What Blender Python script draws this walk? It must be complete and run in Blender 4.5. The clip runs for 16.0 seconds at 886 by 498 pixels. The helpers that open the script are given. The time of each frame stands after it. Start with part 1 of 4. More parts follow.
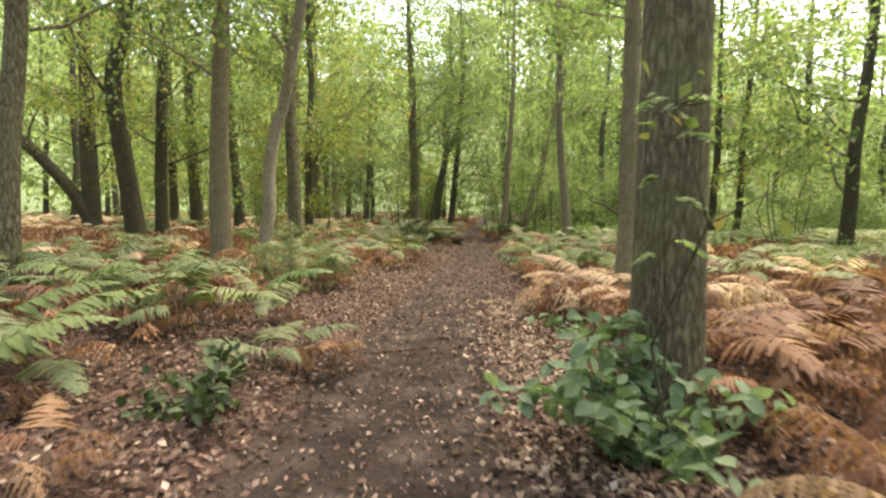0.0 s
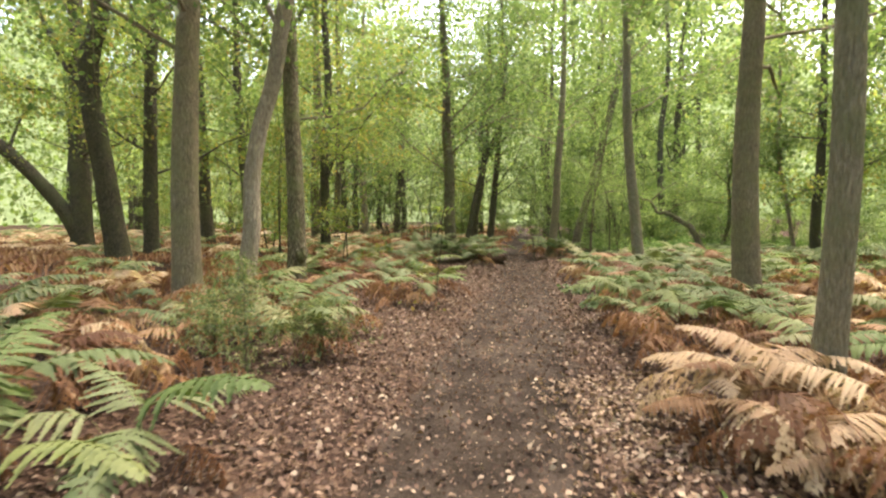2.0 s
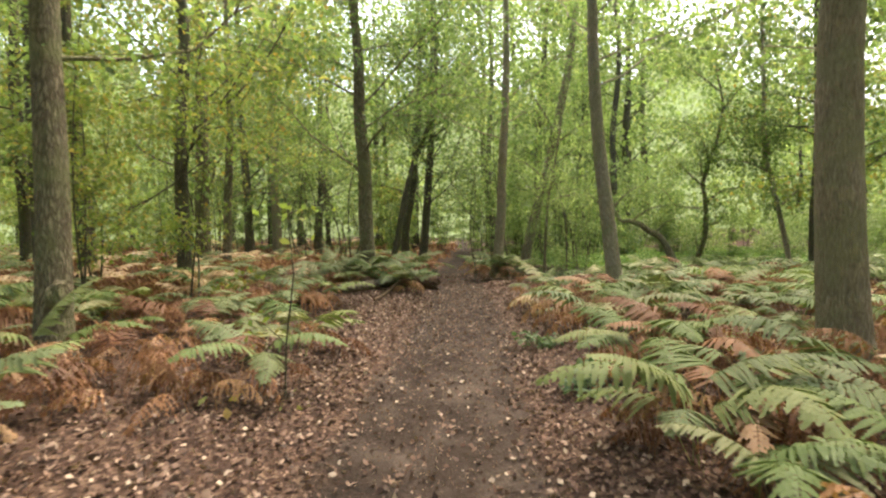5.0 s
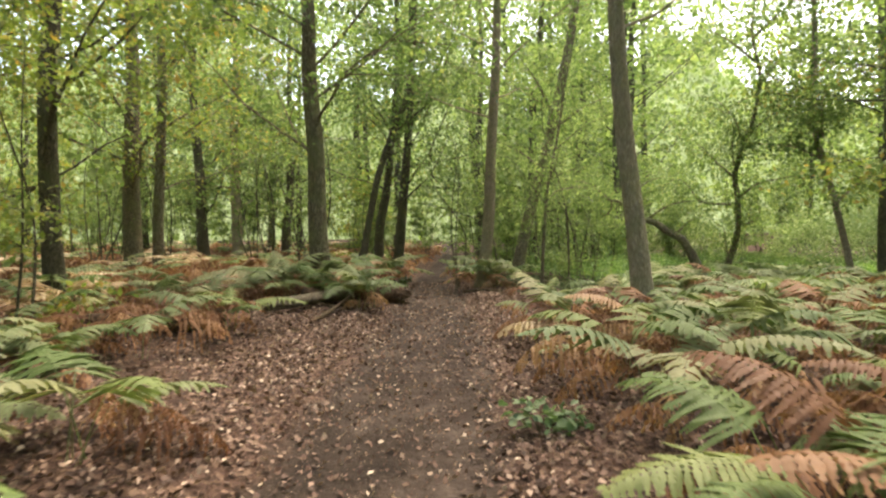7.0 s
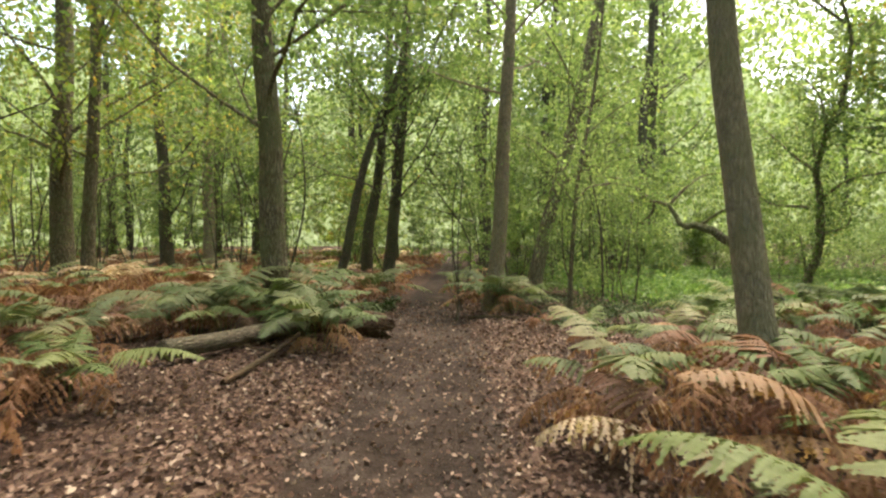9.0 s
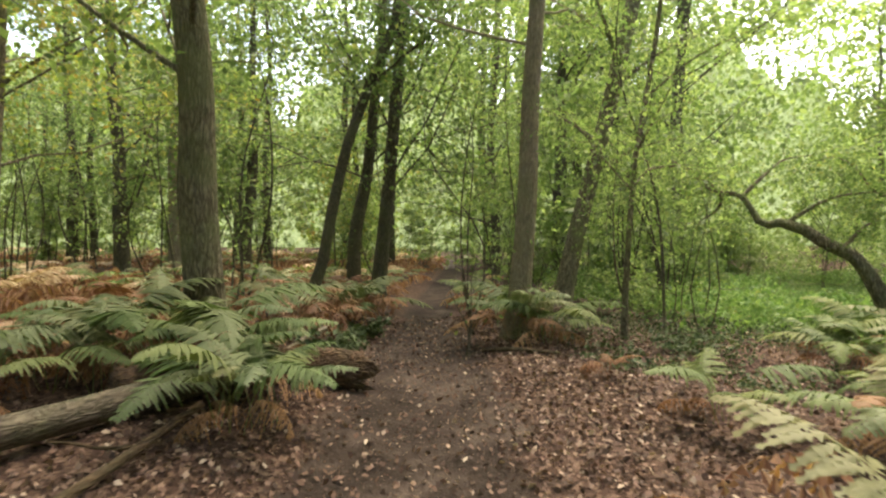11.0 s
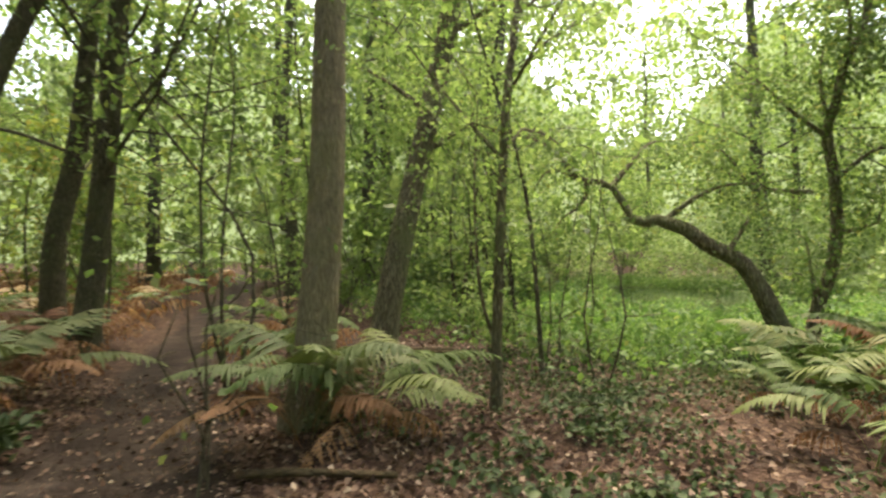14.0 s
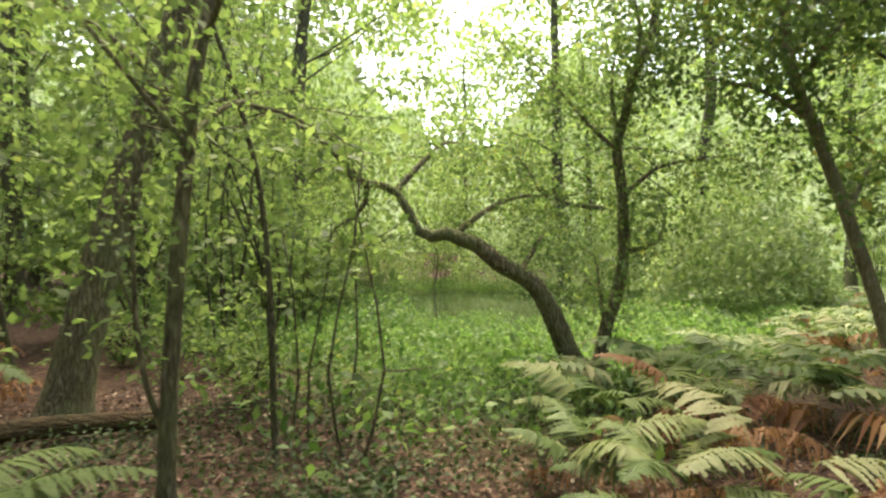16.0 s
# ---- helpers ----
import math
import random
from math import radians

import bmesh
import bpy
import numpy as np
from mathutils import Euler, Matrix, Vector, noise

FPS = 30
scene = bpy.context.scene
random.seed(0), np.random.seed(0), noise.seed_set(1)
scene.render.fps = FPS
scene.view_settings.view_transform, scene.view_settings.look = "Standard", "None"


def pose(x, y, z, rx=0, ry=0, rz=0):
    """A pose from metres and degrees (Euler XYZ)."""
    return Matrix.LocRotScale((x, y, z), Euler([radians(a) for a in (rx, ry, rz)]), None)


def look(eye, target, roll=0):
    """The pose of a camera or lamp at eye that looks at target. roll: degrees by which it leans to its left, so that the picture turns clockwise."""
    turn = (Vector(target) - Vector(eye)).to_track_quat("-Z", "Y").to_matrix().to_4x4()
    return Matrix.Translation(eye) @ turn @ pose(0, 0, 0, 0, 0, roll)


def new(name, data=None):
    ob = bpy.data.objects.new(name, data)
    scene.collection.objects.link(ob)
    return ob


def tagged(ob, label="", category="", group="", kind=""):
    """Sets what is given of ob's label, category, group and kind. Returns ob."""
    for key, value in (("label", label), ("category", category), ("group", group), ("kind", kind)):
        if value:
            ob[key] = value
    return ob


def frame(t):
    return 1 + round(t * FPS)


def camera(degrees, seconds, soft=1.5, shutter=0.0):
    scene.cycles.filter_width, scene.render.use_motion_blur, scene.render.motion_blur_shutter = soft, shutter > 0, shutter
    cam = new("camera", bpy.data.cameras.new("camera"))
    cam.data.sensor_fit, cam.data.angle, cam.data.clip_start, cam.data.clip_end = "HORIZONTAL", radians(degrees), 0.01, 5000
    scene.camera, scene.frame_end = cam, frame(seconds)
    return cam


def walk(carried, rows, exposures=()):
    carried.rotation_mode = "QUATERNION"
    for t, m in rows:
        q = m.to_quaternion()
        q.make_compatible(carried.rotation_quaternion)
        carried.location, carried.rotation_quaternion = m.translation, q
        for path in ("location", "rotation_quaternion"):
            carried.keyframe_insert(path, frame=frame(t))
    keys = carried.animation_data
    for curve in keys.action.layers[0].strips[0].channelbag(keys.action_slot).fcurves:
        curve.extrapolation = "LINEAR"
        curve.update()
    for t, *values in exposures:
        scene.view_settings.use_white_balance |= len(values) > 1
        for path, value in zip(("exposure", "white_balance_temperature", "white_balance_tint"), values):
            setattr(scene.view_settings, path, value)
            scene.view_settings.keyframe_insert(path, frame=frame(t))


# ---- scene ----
# ---------------------------------------------------------------- camera
cam = camera(80.2, 16.0, 2.3, 0.35)
ROWS = [
    (0.0, 0.001, -0.001, 1.501, 84.97, -0.47, 0.44),
    (0.5, -0.084, 0.829, 1.531, 85.03, -0.48, 2.58),
    (1.0, -0.175, 1.638, 1.549, 85.52, -0.49, 4.42),
    (1.5, -0.153, 2.466, 1.563, 85.67, 0.02, 4.34),
    (2.0, -0.191, 3.206, 1.610, 85.96, -0.05, 4.21),
    (2.5, -0.093, 3.897, 1.594, 86.80, 0.14, 3.27),
    (3.0, -0.110, 4.585, 1.600, 86.93, 0.26, 2.46),
    (3.5, -0.066, 5.274, 1.531, 87.14, 0.20, 0.50),
    (4.0, 0.025, 6.013, 1.519, 87.34, 0.42, -0.73),
    (6.5, 0.683, 9.846, 1.369, 87.68, 0.48, -2.84),
    (7.0, 0.812, 10.605, 1.332, 87.90, 0.29, -2.92),
    (7.5, 0.942, 11.367, 1.358, 88.18, 0.39, -3.14),
    (8.0, 0.986, 12.135, 1.358, 88.31, 0.09, -3.03),
    (8.5, 1.092, 12.896, 1.370, 88.52, 0.01, -2.91),
    (9.0, 1.055, 13.592, 1.326, 88.65, -0.16, -2.61),
    (11.5, 1.119, 17.005, 1.270, 88.90, -0.59, -2.88),
    (12.0, 1.193, 17.610, 1.206, 88.97, -0.64, -5.80),
    (12.5, 1.226, 18.206, 1.207, 89.16, -0.58, -8.32),
    (13.0, 1.383, 18.746, 1.173, 89.45, -0.46, -12.96),
    (13.5, 1.618, 19.229, 1.235, 89.63, 0.18, -18.05),
    (14.0, 1.824, 19.678, 1.241, 89.93, 0.31, -23.53),
    (14.5, 2.202, 19.996, 1.232, 90.03, 0.19, -30.90),
    (15.0, 2.505, 20.200, 1.321, 90.14, 0.30, -36.26),
    (15.5, 2.827, 20.388, 1.396, 90.14, -0.22, -39.58),
    (16.0, 3.175, 20.525, 1.444, 89.78, -0.65, -41.97),
]
EXPOSE = [(0.0, 2.78, 7500, 8), (1.5, 2.85, 7500, 8), (4.0, 2.68, 7500, 8), (6.5, 2.7, 7500, 8), (9.0, 2.64, 7500, 7), (12.0, 2.6, 7600, 5), (14.0, 2.62, 7600, 4), (16.0, 2.68, 7500, 3)]
walk(cam, [(t, pose(x, y, z, rx, ry, rz)) for t, x, y, z, rx, ry, rz in ROWS], EXPOSE)

# ---------------------------------------------------------------- light: bright overcast sky
world = bpy.data.worlds.new("sky")
scene.world = world
world.use_nodes = True
sky = world.node_tree.nodes.new("ShaderNodeTexSky")
sky.sky_type, sky.sun_disc = "NISHITA", False
sky.sun_elevation, sky.sun_rotation = radians(66), radians(35)
sky.air_density, sky.dust_density, sky.ozone_density = 1.0, 5.0, 0.6
background = world.node_tree.nodes["Background"]
background.inputs["Strength"].default_value = 0.14
world.node_tree.links.new(sky.outputs["Color"], background.inputs["Color"])
sun_data = bpy.data.lights.new("sun", "SUN")
sun_data.energy, sun_data.angle, sun_data.color = 1.0, radians(40), (1.0, 0.95, 0.86)
sun = new("sun", sun_data)
sun.matrix_world = look((0, 0, 30), (-4.7, -6.7, 11.7))

RNG = np.random.default_rng(7)


# ---------------------------------------------------------------- materials
def nodes_of(name):
    m = bpy.data.materials.new(name)
    m.use_nodes = True
    t = m.node_tree
    return m, t, t.nodes["Principled BSDF"], t.nodes["Material Output"]


def add(t, kind, **values):
    n = t.nodes.new(kind)
    for k, v in values.items():
        n.inputs[k.replace("_", " ")].default_value = v
    return n


def ramp(t, source, stops):
    r = t.nodes.new("ShaderNodeValToRGB")
    while len(r.color_ramp.elements) < len(stops):
        r.color_ramp.elements.new(0.5)
    for e, (p, c) in zip(r.color_ramp.elements, stops):
        e.position, e.color = p, (*c, 1)
    t.links.new(source, r.inputs["Fac"])
    return r.outputs["Color"]


def coords(t, scale=(1, 1, 1), kind="Object"):
    c = t.nodes.new("ShaderNodeTexCoord")
    m = add(t, "ShaderNodeMapping", Scale=scale)
    t.links.new(c.outputs[kind], m.inputs["Vector"])
    return m.outputs["Vector"]


def noise_of(t, vector, scale, detail=4.0, rough=0.6):
    n = add(t, "ShaderNodeTexNoise", Scale=scale, Detail=detail, Roughness=rough)
    t.links.new(vector, n.inputs["Vector"])
    return n.outputs["Fac"]


def blend(t, fac, a, b, kind="MIX"):
    m = t.nodes.new("ShaderNodeMix")
    m.data_type, m.blend_type = "RGBA", kind
    for s, v in ((m.inputs[0], fac), (m.inputs[6], a), (m.inputs[7], b)):
        if isinstance(v, (int, float)):
            s.default_value = v
        elif isinstance(v, tuple):
            s.default_value = (*v, 1)
        else:
            t.links.new(v, s)
    return m.outputs[2]


def bump(t, height, shader, strength, distance):
    b = add(t, "ShaderNodeBump", Strength=strength, Distance=distance)
    t.links.new(height, b.inputs["Height"])
    t.links.new(b.outputs["Normal"], shader.inputs["Normal"])


def leaf_material(name, stops, through_share=0.4, spread="island", rough=0.5, warm=(1.14, 1.06, 0.92)):
    m, t, p, out = nodes_of(name)
    if spread == "island":
        g = t.nodes.new("ShaderNodeNewGeometry")
        fac = g.outputs["Random Per Island"]
    else:
        o = t.nodes.new("ShaderNodeObjectInfo")
        fac = o.outputs["Random"]
    col = ramp(t, fac, stops)
    big = noise_of(t, coords(t), 0.9, 3)
    col = blend(t, big, col, blend(t, 1.0, col, warm, "MULTIPLY"))
    fine = noise_of(t, coords(t), 22, 2)
    col = blend(t, fine, blend(t, 1.0, col, (0.72, 0.74, 0.7), "MULTIPLY"), blend(t, 1.0, col, (1.2, 1.2, 1.15), "MULTIPLY"))
    t.links.new(col, p.inputs["Base Color"])
    p.inputs["Roughness"].default_value = rough
    p.inputs["Specular IOR Level"].default_value = 0.35
    tr = t.nodes.new("ShaderNodeBsdfTranslucent")
    t.links.new(blend(t, 1.0, col, (1.25, 1.4, 0.85), "MULTIPLY"), tr.inputs["Color"])
    mix = t.nodes.new("ShaderNodeMixShader")
    mix.inputs[0].default_value = through_share
    t.links.new(p.outputs[0], mix.inputs[1])
    t.links.new(tr.outputs[0], mix.inputs[2])
    t.links.new(mix.outputs[0], out.inputs["Surface"])
    return m


def bark_material(name, dark, light, moss, scale=1.0, fissure=0.6, stretch=(1, 1, 0.24)):
    m, t, p, out = nodes_of(name)
    v = coords(t, stretch)
    big = noise_of(t, coords(t), 1.6, 5)
    ridge = add(t, "ShaderNodeTexVoronoi", Scale=30 * scale)
    ridge.feature = "DISTANCE_TO_EDGE"
    warp = blend(t, 0.1, v, noise_col(t, v, 12))
    t.links.new(warp, ridge.inputs["Vector"])
    grain = noise_of(t, v, 60 * scale, 6, 0.7)
    col = ramp(t, grain, [(0.3, dark), (0.68, light)])
    crack = ramp(t, ridge.outputs["Distance"], [(0.0, (0.25, 0.24, 0.23)), (0.3, (1, 1, 1))])
    col = blend(t, fissure, col, crack, "MULTIPLY")
    tone = noise_of(t, coords(t), 5.5, 4)
    col = blend(t, tone, blend(t, 1.0, col, (0.62, 0.62, 0.64), "MULTIPLY"), blend(t, 1.0, col, (1.35, 1.32, 1.25), "MULTIPLY"))
    patch = ramp(t, big, [(0.45, (0, 0, 0)), (0.62, (1, 1, 1))])
    col = blend(t, patch, col, blend(t, 0.55, col, moss))
    t.links.new(col, p.inputs["Base Color"])
    p.inputs["Roughness"].default_value = 0.9
    p.inputs["Specular IOR Level"].default_value = 0.2
    h = blend(t, 0.5, crack, grain)
    bump(t, h, p, 1.0, 0.035)
    return m


def noise_col(t, vector, scale):
    n = add(t, "ShaderNodeTexNoise", Scale=scale, Detail=3.0)
    t.links.new(vector, n.inputs["Vector"])
    return n.outputs["Color"]


BARK = bark_material("bark_brown", (0.07, 0.058, 0.038), (0.31, 0.27, 0.19), (0.15, 0.165, 0.075), 0.8, 0.75)
BARK_GREY = bark_material("bark_grey", (0.125, 0.1, 0.068), (0.33, 0.28, 0.2), (0.18, 0.18, 0.09), 0.9, 0.3)
BARK_DARK = bark_material("bark_dark", (0.046, 0.04, 0.028), (0.165, 0.147, 0.105), (0.1, 0.11, 0.05))
BARK_PALE = bark_material("bark_pale_dead", (0.2, 0.165, 0.125), (0.44, 0.38, 0.31), (0.22, 0.18, 0.13), 0.7, 0.3)
ROT = bark_material("rotten_wood", (0.026, 0.017, 0.011), (0.2, 0.125, 0.078), (0.06, 0.055, 0.03), 0.7, 0.6, (0.45, 0.22, 1.2))
LOG_BARK = bark_material("fallen_bark", (0.05, 0.042, 0.03), (0.24, 0.2, 0.15), (0.11, 0.125, 0.055), 0.8, 0.5, (0.45, 0.22, 1.2))
BARK_LIGHT = bark_material("bark_light", (0.13, 0.112, 0.08), (0.35, 0.315, 0.24), (0.17, 0.18, 0.09), 0.9, 0.25)

G1, G2, G3, GY = (0.066, 0.104, 0.046), (0.112, 0.16, 0.07), (0.158, 0.212, 0.098), (0.22, 0.228, 0.102)
LEAF_OAK = leaf_material("oak_leaves", [(0.0, G1), (0.45, G2), (0.85, G3), (1.0, GY)], 0.58)
LEAF_YELLOW = leaf_material("yellowing_leaves", [(0.0, G2), (0.5, (0.16, 0.2, 0.045)), (0.85, GY), (1.0, (0.3, 0.2, 0.06))], 0.55)
# lightened above the oak green: haze deep in the wood, put into the colour
LEAF_FAR = leaf_material("brightened_leaves", [(0.0, (0.11, 0.158, 0.064)), (0.5, (0.17, 0.232, 0.104)), (1.0, (0.25, 0.3, 0.15))], 0.6)
LEAF_PALE = leaf_material("pale_leaves", [(0.0, (0.13, 0.19, 0.08)), (0.6, (0.22, 0.28, 0.15)), (1.0, (0.34, 0.38, 0.26))], 0.45)
LEAF_BUSH = leaf_material("bluish_green_leaves", [(0.0, (0.075, 0.125, 0.07)), (0.5, (0.125, 0.19, 0.108)), (1.0, (0.21, 0.27, 0.175))], 0.35)
LEAF_HERB = leaf_material("herb_leaves", [(0.0, (0.06, 0.118, 0.04)), (0.5, (0.116, 0.196, 0.068)), (1.0, (0.19, 0.262, 0.108))], 0.5)
LEAF_IVY = leaf_material("ivy_leaves", [(0.0, (0.026, 0.046, 0.018)), (0.6, (0.05, 0.078, 0.03)), (1.0, (0.1, 0.13, 0.06))], 0.2, rough=0.62)
NEEDLE = leaf_material("spruce_needles", [(0.0, (0.1, 0.15, 0.075)), (0.6, (0.17, 0.21, 0.11)), (1.0, (0.27, 0.25, 0.14))], 0.35)
LITTER = leaf_material("dead_leaves", [(0.0, (0.04, 0.023, 0.017)), (0.4, (0.1, 0.055, 0.041)), (0.72, (0.165, 0.102, 0.08)), (0.92, (0.26, 0.185, 0.15)), (1.0, (0.44, 0.36, 0.3))], 0.1, rough=0.7, warm=(1.05, 0.97, 0.95))

LITTER_PALE = leaf_material("pale_dead_leaves", [(0.0, (0.12, 0.07, 0.05)), (0.5, (0.25, 0.165, 0.125)), (1.0, (0.44, 0.34, 0.27))], 0.15, rough=0.7, warm=(1.05, 0.97, 0.95))

FERN_STOPS = {
    "green": [(0.0, (0.085, 0.13, 0.042)), (0.5, (0.135, 0.185, 0.064)), (1.0, (0.205, 0.23, 0.095))],
    "lime": [(0.0, (0.12, 0.158, 0.075)), (0.5, (0.17, 0.2, 0.1)), (1.0, (0.25, 0.24, 0.135))],
    "tan": [(0.0, (0.33, 0.2, 0.13)), (0.5, (0.46, 0.32, 0.23)), (1.0, (0.58, 0.45, 0.35))],
    "rust": [(0.0, (0.12, 0.05, 0.027)), (0.4, (0.2, 0.092, 0.05)), (0.8, (0.285, 0.15, 0.086)), (1.0, (0.37, 0.235, 0.15))],
}
FERN = {k: leaf_material("bracken_" + k, v, 0.35, "object", 0.55, (1.03, 1.0, 0.97)) for k, v in FERN_STOPS.items()}
FERN_FAR = {k: leaf_material("far_bracken_" + k, v, 0.35, "island", 0.55, (1.03, 1.0, 0.97)) for k, v in FERN_STOPS.items()}


def ground_material():
    m, t, p, out = nodes_of("forest_floor")
    v = coords(t)
    mask = t.nodes.new("ShaderNodeAttribute")
    mask.attribute_name = "trodden"
    grass = t.nodes.new("ShaderNodeAttribute")
    grass.attribute_name = "grassy"
    n1, n2, n3 = noise_of(t, v, 2.2, 6), noise_of(t, v, 26, 5, 0.7), noise_of(t, v, 120, 3)
    soil = ramp(t, n1, [(0.3, (0.018, 0.012, 0.0095)), (0.5, (0.035, 0.0245, 0.019)), (0.74, (0.09, 0.068, 0.056))])
    soil = blend(t, n3, blend(t, 1.0, soil, (0.7, 0.7, 0.7), "MULTIPLY"), blend(t, 1.0, soil, (1.25, 1.22, 1.2), "MULTIPLY"))
    cell = add(t, "ShaderNodeTexVoronoi", Scale=27.0)
    t.links.new(blend(t, 0.12, v, noise_col(t, v, 17)), cell.inputs["Vector"])
    sep = t.nodes.new("ShaderNodeSeparateColor")
    t.links.new(cell.outputs["Color"], sep.inputs[0])
    leaf = ramp(t, sep.outputs[0], [(0.0, (0.03, 0.017, 0.012)), (0.45, (0.062, 0.035, 0.026)), (0.8, (0.108, 0.066, 0.048)), (1.0, (0.2, 0.135, 0.1))])
    leaf = blend(t, n2, blend(t, 1.0, leaf, (0.6, 0.58, 0.56), "MULTIPLY"), leaf)
    green = ramp(t, n2, [(0.3, (0.03, 0.05, 0.012)), (0.7, (0.09, 0.14, 0.03))])
    edge = t.nodes.new("ShaderNodeMath")
    edge.operation = "ADD"
    t.links.new(mask.outputs["Fac"], edge.inputs[0])
    wob = t.nodes.new("ShaderNodeMath")
    wob.operation, wob.inputs[1].default_value = "MULTIPLY_ADD", 1.6
    wob.inputs[2].default_value = -0.8
    t.links.new(n1, wob.inputs[0])
    t.links.new(wob.outputs[0], edge.inputs[1])
    share = ramp(t, edge.outputs[0], [(0.35, (0, 0, 0)), (0.65, (1, 1, 1))])
    col = blend(t, share, leaf, soil)
    col = blend(t, grass.outputs["Fac"], col, green)
    t.links.new(col, p.inputs["Base Color"])
    p.inputs["Roughness"].default_value = 0.93
    p.inputs["Specular IOR Level"].default_value = 0.15
    bump(t, blend(t, 0.5, n2, cell.outputs["Distance"]), p, 0.9, 0.03)
    return m


def water_material():
    m, t, p, out = nodes_of("pond_water")
    p.inputs["Base Color"].default_value = (0.03, 0.04, 0.022, 1)
    p.inputs["Roughness"].default_value = 0.06
    p.inputs["IOR"].default_value = 1.33
    bump(t, noise_of(t, coords(t), 3.0, 3), p, 0.12, 0.02)
    return m


# ---------------------------------------------------------------- mesh helpers
def mesh_np(name, verts, faces, mat, smooth=False):
    """A mesh from arrays; every face has the same number of corners."""
    verts, faces = np.asarray(verts, np.float32), np.asarray(faces, np.int32)
    me = bpy.data.meshes.new(name)
    me.vertices.add(len(verts))
    me.vertices.foreach_set("co", verts.ravel())
    n, k = faces.shape
    me.loops.add(n * k)
    me.loops.foreach_set("vertex_index", faces.ravel())
    me.polygons.add(n)
    me.polygons.foreach_set("loop_start", np.arange(n, dtype=np.int32) * k)
    if smooth:
        me.polygons.foreach_set("use_smooth", np.ones(n, bool))
    me.update(calc_edges=True)
    me.materials.append(mat)
    return me


def part(name, me, parent, label=""):
    ob = new(name, me)
    ob.parent = parent
    return tagged(ob, label)


def thing(name, m, label, category, group="", kind=""):
    ob = new(name)
    ob.empty_display_size = 0.1
    ob.matrix_world = m
    return tagged(ob, label, category, group, kind)


def curve_points(points, step):
    """Points along a smooth curve through the given ones."""
    p = np.asarray(points, float)
    q = np.vstack([2 * p[0] - p[1], p, 2 * p[-1] - p[-2]])
    out = []
    for i in range(1, len(q) - 2):
        n = max(1, int(np.linalg.norm(q[i + 1] - q[i]) / step))
        u = np.linspace(0, 1, n, endpoint=False)[:, None]
        a, b, c, d = q[i - 1], q[i], q[i + 1], q[i + 2]
        out.append(0.5 * (2 * b + (c - a) * u + (2 * a - 5 * b + 4 * c - d) * u * u + (3 * b - a - 3 * c + d) * u ** 3))
    return np.vstack(out + [p[-1:]])


def tube(points, radii, segs, rough=0.0, seed=0):
    """A tapered tube along the points, with a gently uneven skin."""
    p, r = np.asarray(points, float), np.asarray(radii, float)
    n = len(p)
    tan = np.gradient(p, axis=0)
    tan /= np.linalg.norm(tan, axis=1)[:, None] + 1e-9
    ref = np.array([1.0, 0.13, 0.0]) if abs(tan[:, 2]).mean() > 0.5 else np.array([0.0, 0.1, 1.0])
    u = np.cross(tan, ref)
    u /= np.linalg.norm(u, axis=1)[:, None] + 1e-9
    w = np.cross(tan, u)
    a = np.linspace(0, 2 * np.pi, segs, endpoint=False)
    k = np.random.default_rng(seed)
    rr = np.repeat(r[:, None], segs, 1)
    if rough:
        for f in (2, 3, 5, 9):
            ph = k.uniform(0, 6.28) + np.cumsum(k.normal(0, 0.25, n))
            rr = rr * (1 + rough * k.uniform(0.5, 1) / f ** 0.6 * np.sin(f * a[None, :] + ph[:, None]))
    v = p[:, None, :] + rr[:, :, None] * (np.cos(a)[None, :, None] * u[:, None, :] + np.sin(a)[None, :, None] * w[:, None, :])
    v = v.reshape(-1, 3)
    i = np.arange(n - 1)[:, None] * segs
    j = np.arange(segs)[None, :]
    j2 = (j + 1) % segs
    f = np.stack([i + j, i + j2, i + segs + j2, i + segs + j], -1).reshape(-1, 4)
    caps = []
    for s, end in ((0, 0), ((n - 1) * segs, n - 1)):
        c = len(v)
        v = np.vstack([v, p[end]])
        ring = s + np.arange(0, segs, 1)
        for q in range(0, segs - 1, 2):
            caps.append([c, ring[q], ring[q + 1], ring[(q + 2) % segs]])
    return v, np.vstack([f, np.array(caps)]) if caps else f


def join(chunks):
    vs, fs, n = [], [], 0
    for v, f in chunks:
        vs.append(v)
        fs.append(f + n)
        n += len(v)
    return np.vstack(vs), np.vstack(fs)


def leaf_quads(centres, size, rng, flat=0.5, width=0.6):
    """One folded four-cornered leaf at each centre. flat: 1 lies level, 0 turns any way."""
    n = len(centres)
    yaw = rng.uniform(0, 2 * np.pi, n)
    pitch = rng.normal(-0.25, 1.1 * (1 - flat) + 0.15, n)
    roll = rng.normal(0, 1.2 * (1 - flat) + 0.15, n)
    s = size * rng.uniform(0.65, 1.3, n)
    d = np.stack([np.cos(yaw) * np.cos(pitch), np.sin(yaw) * np.cos(pitch), np.sin(pitch)], 1)
    side = np.stack([-np.sin(yaw), np.cos(yaw), np.zeros(n)], 1)
    up = np.cross(d, side)
    sd = side * np.cos(roll)[:, None] + up * np.sin(roll)[:, None]
    nn = np.cross(d, sd)
    s1 = s[:, None]
    base = centres - d * s1 * 0.5
    tip = centres + d * s1 * 0.5
    mid = centres + d * s1 * 0.06 + nn * s1 * 0.1
    v = np.stack([base, mid + sd * s1 * width / 2, tip, mid - sd * s1 * width / 2], 1).reshape(-1, 3)
    return v, np.arange(n * 4).reshape(n, 4)


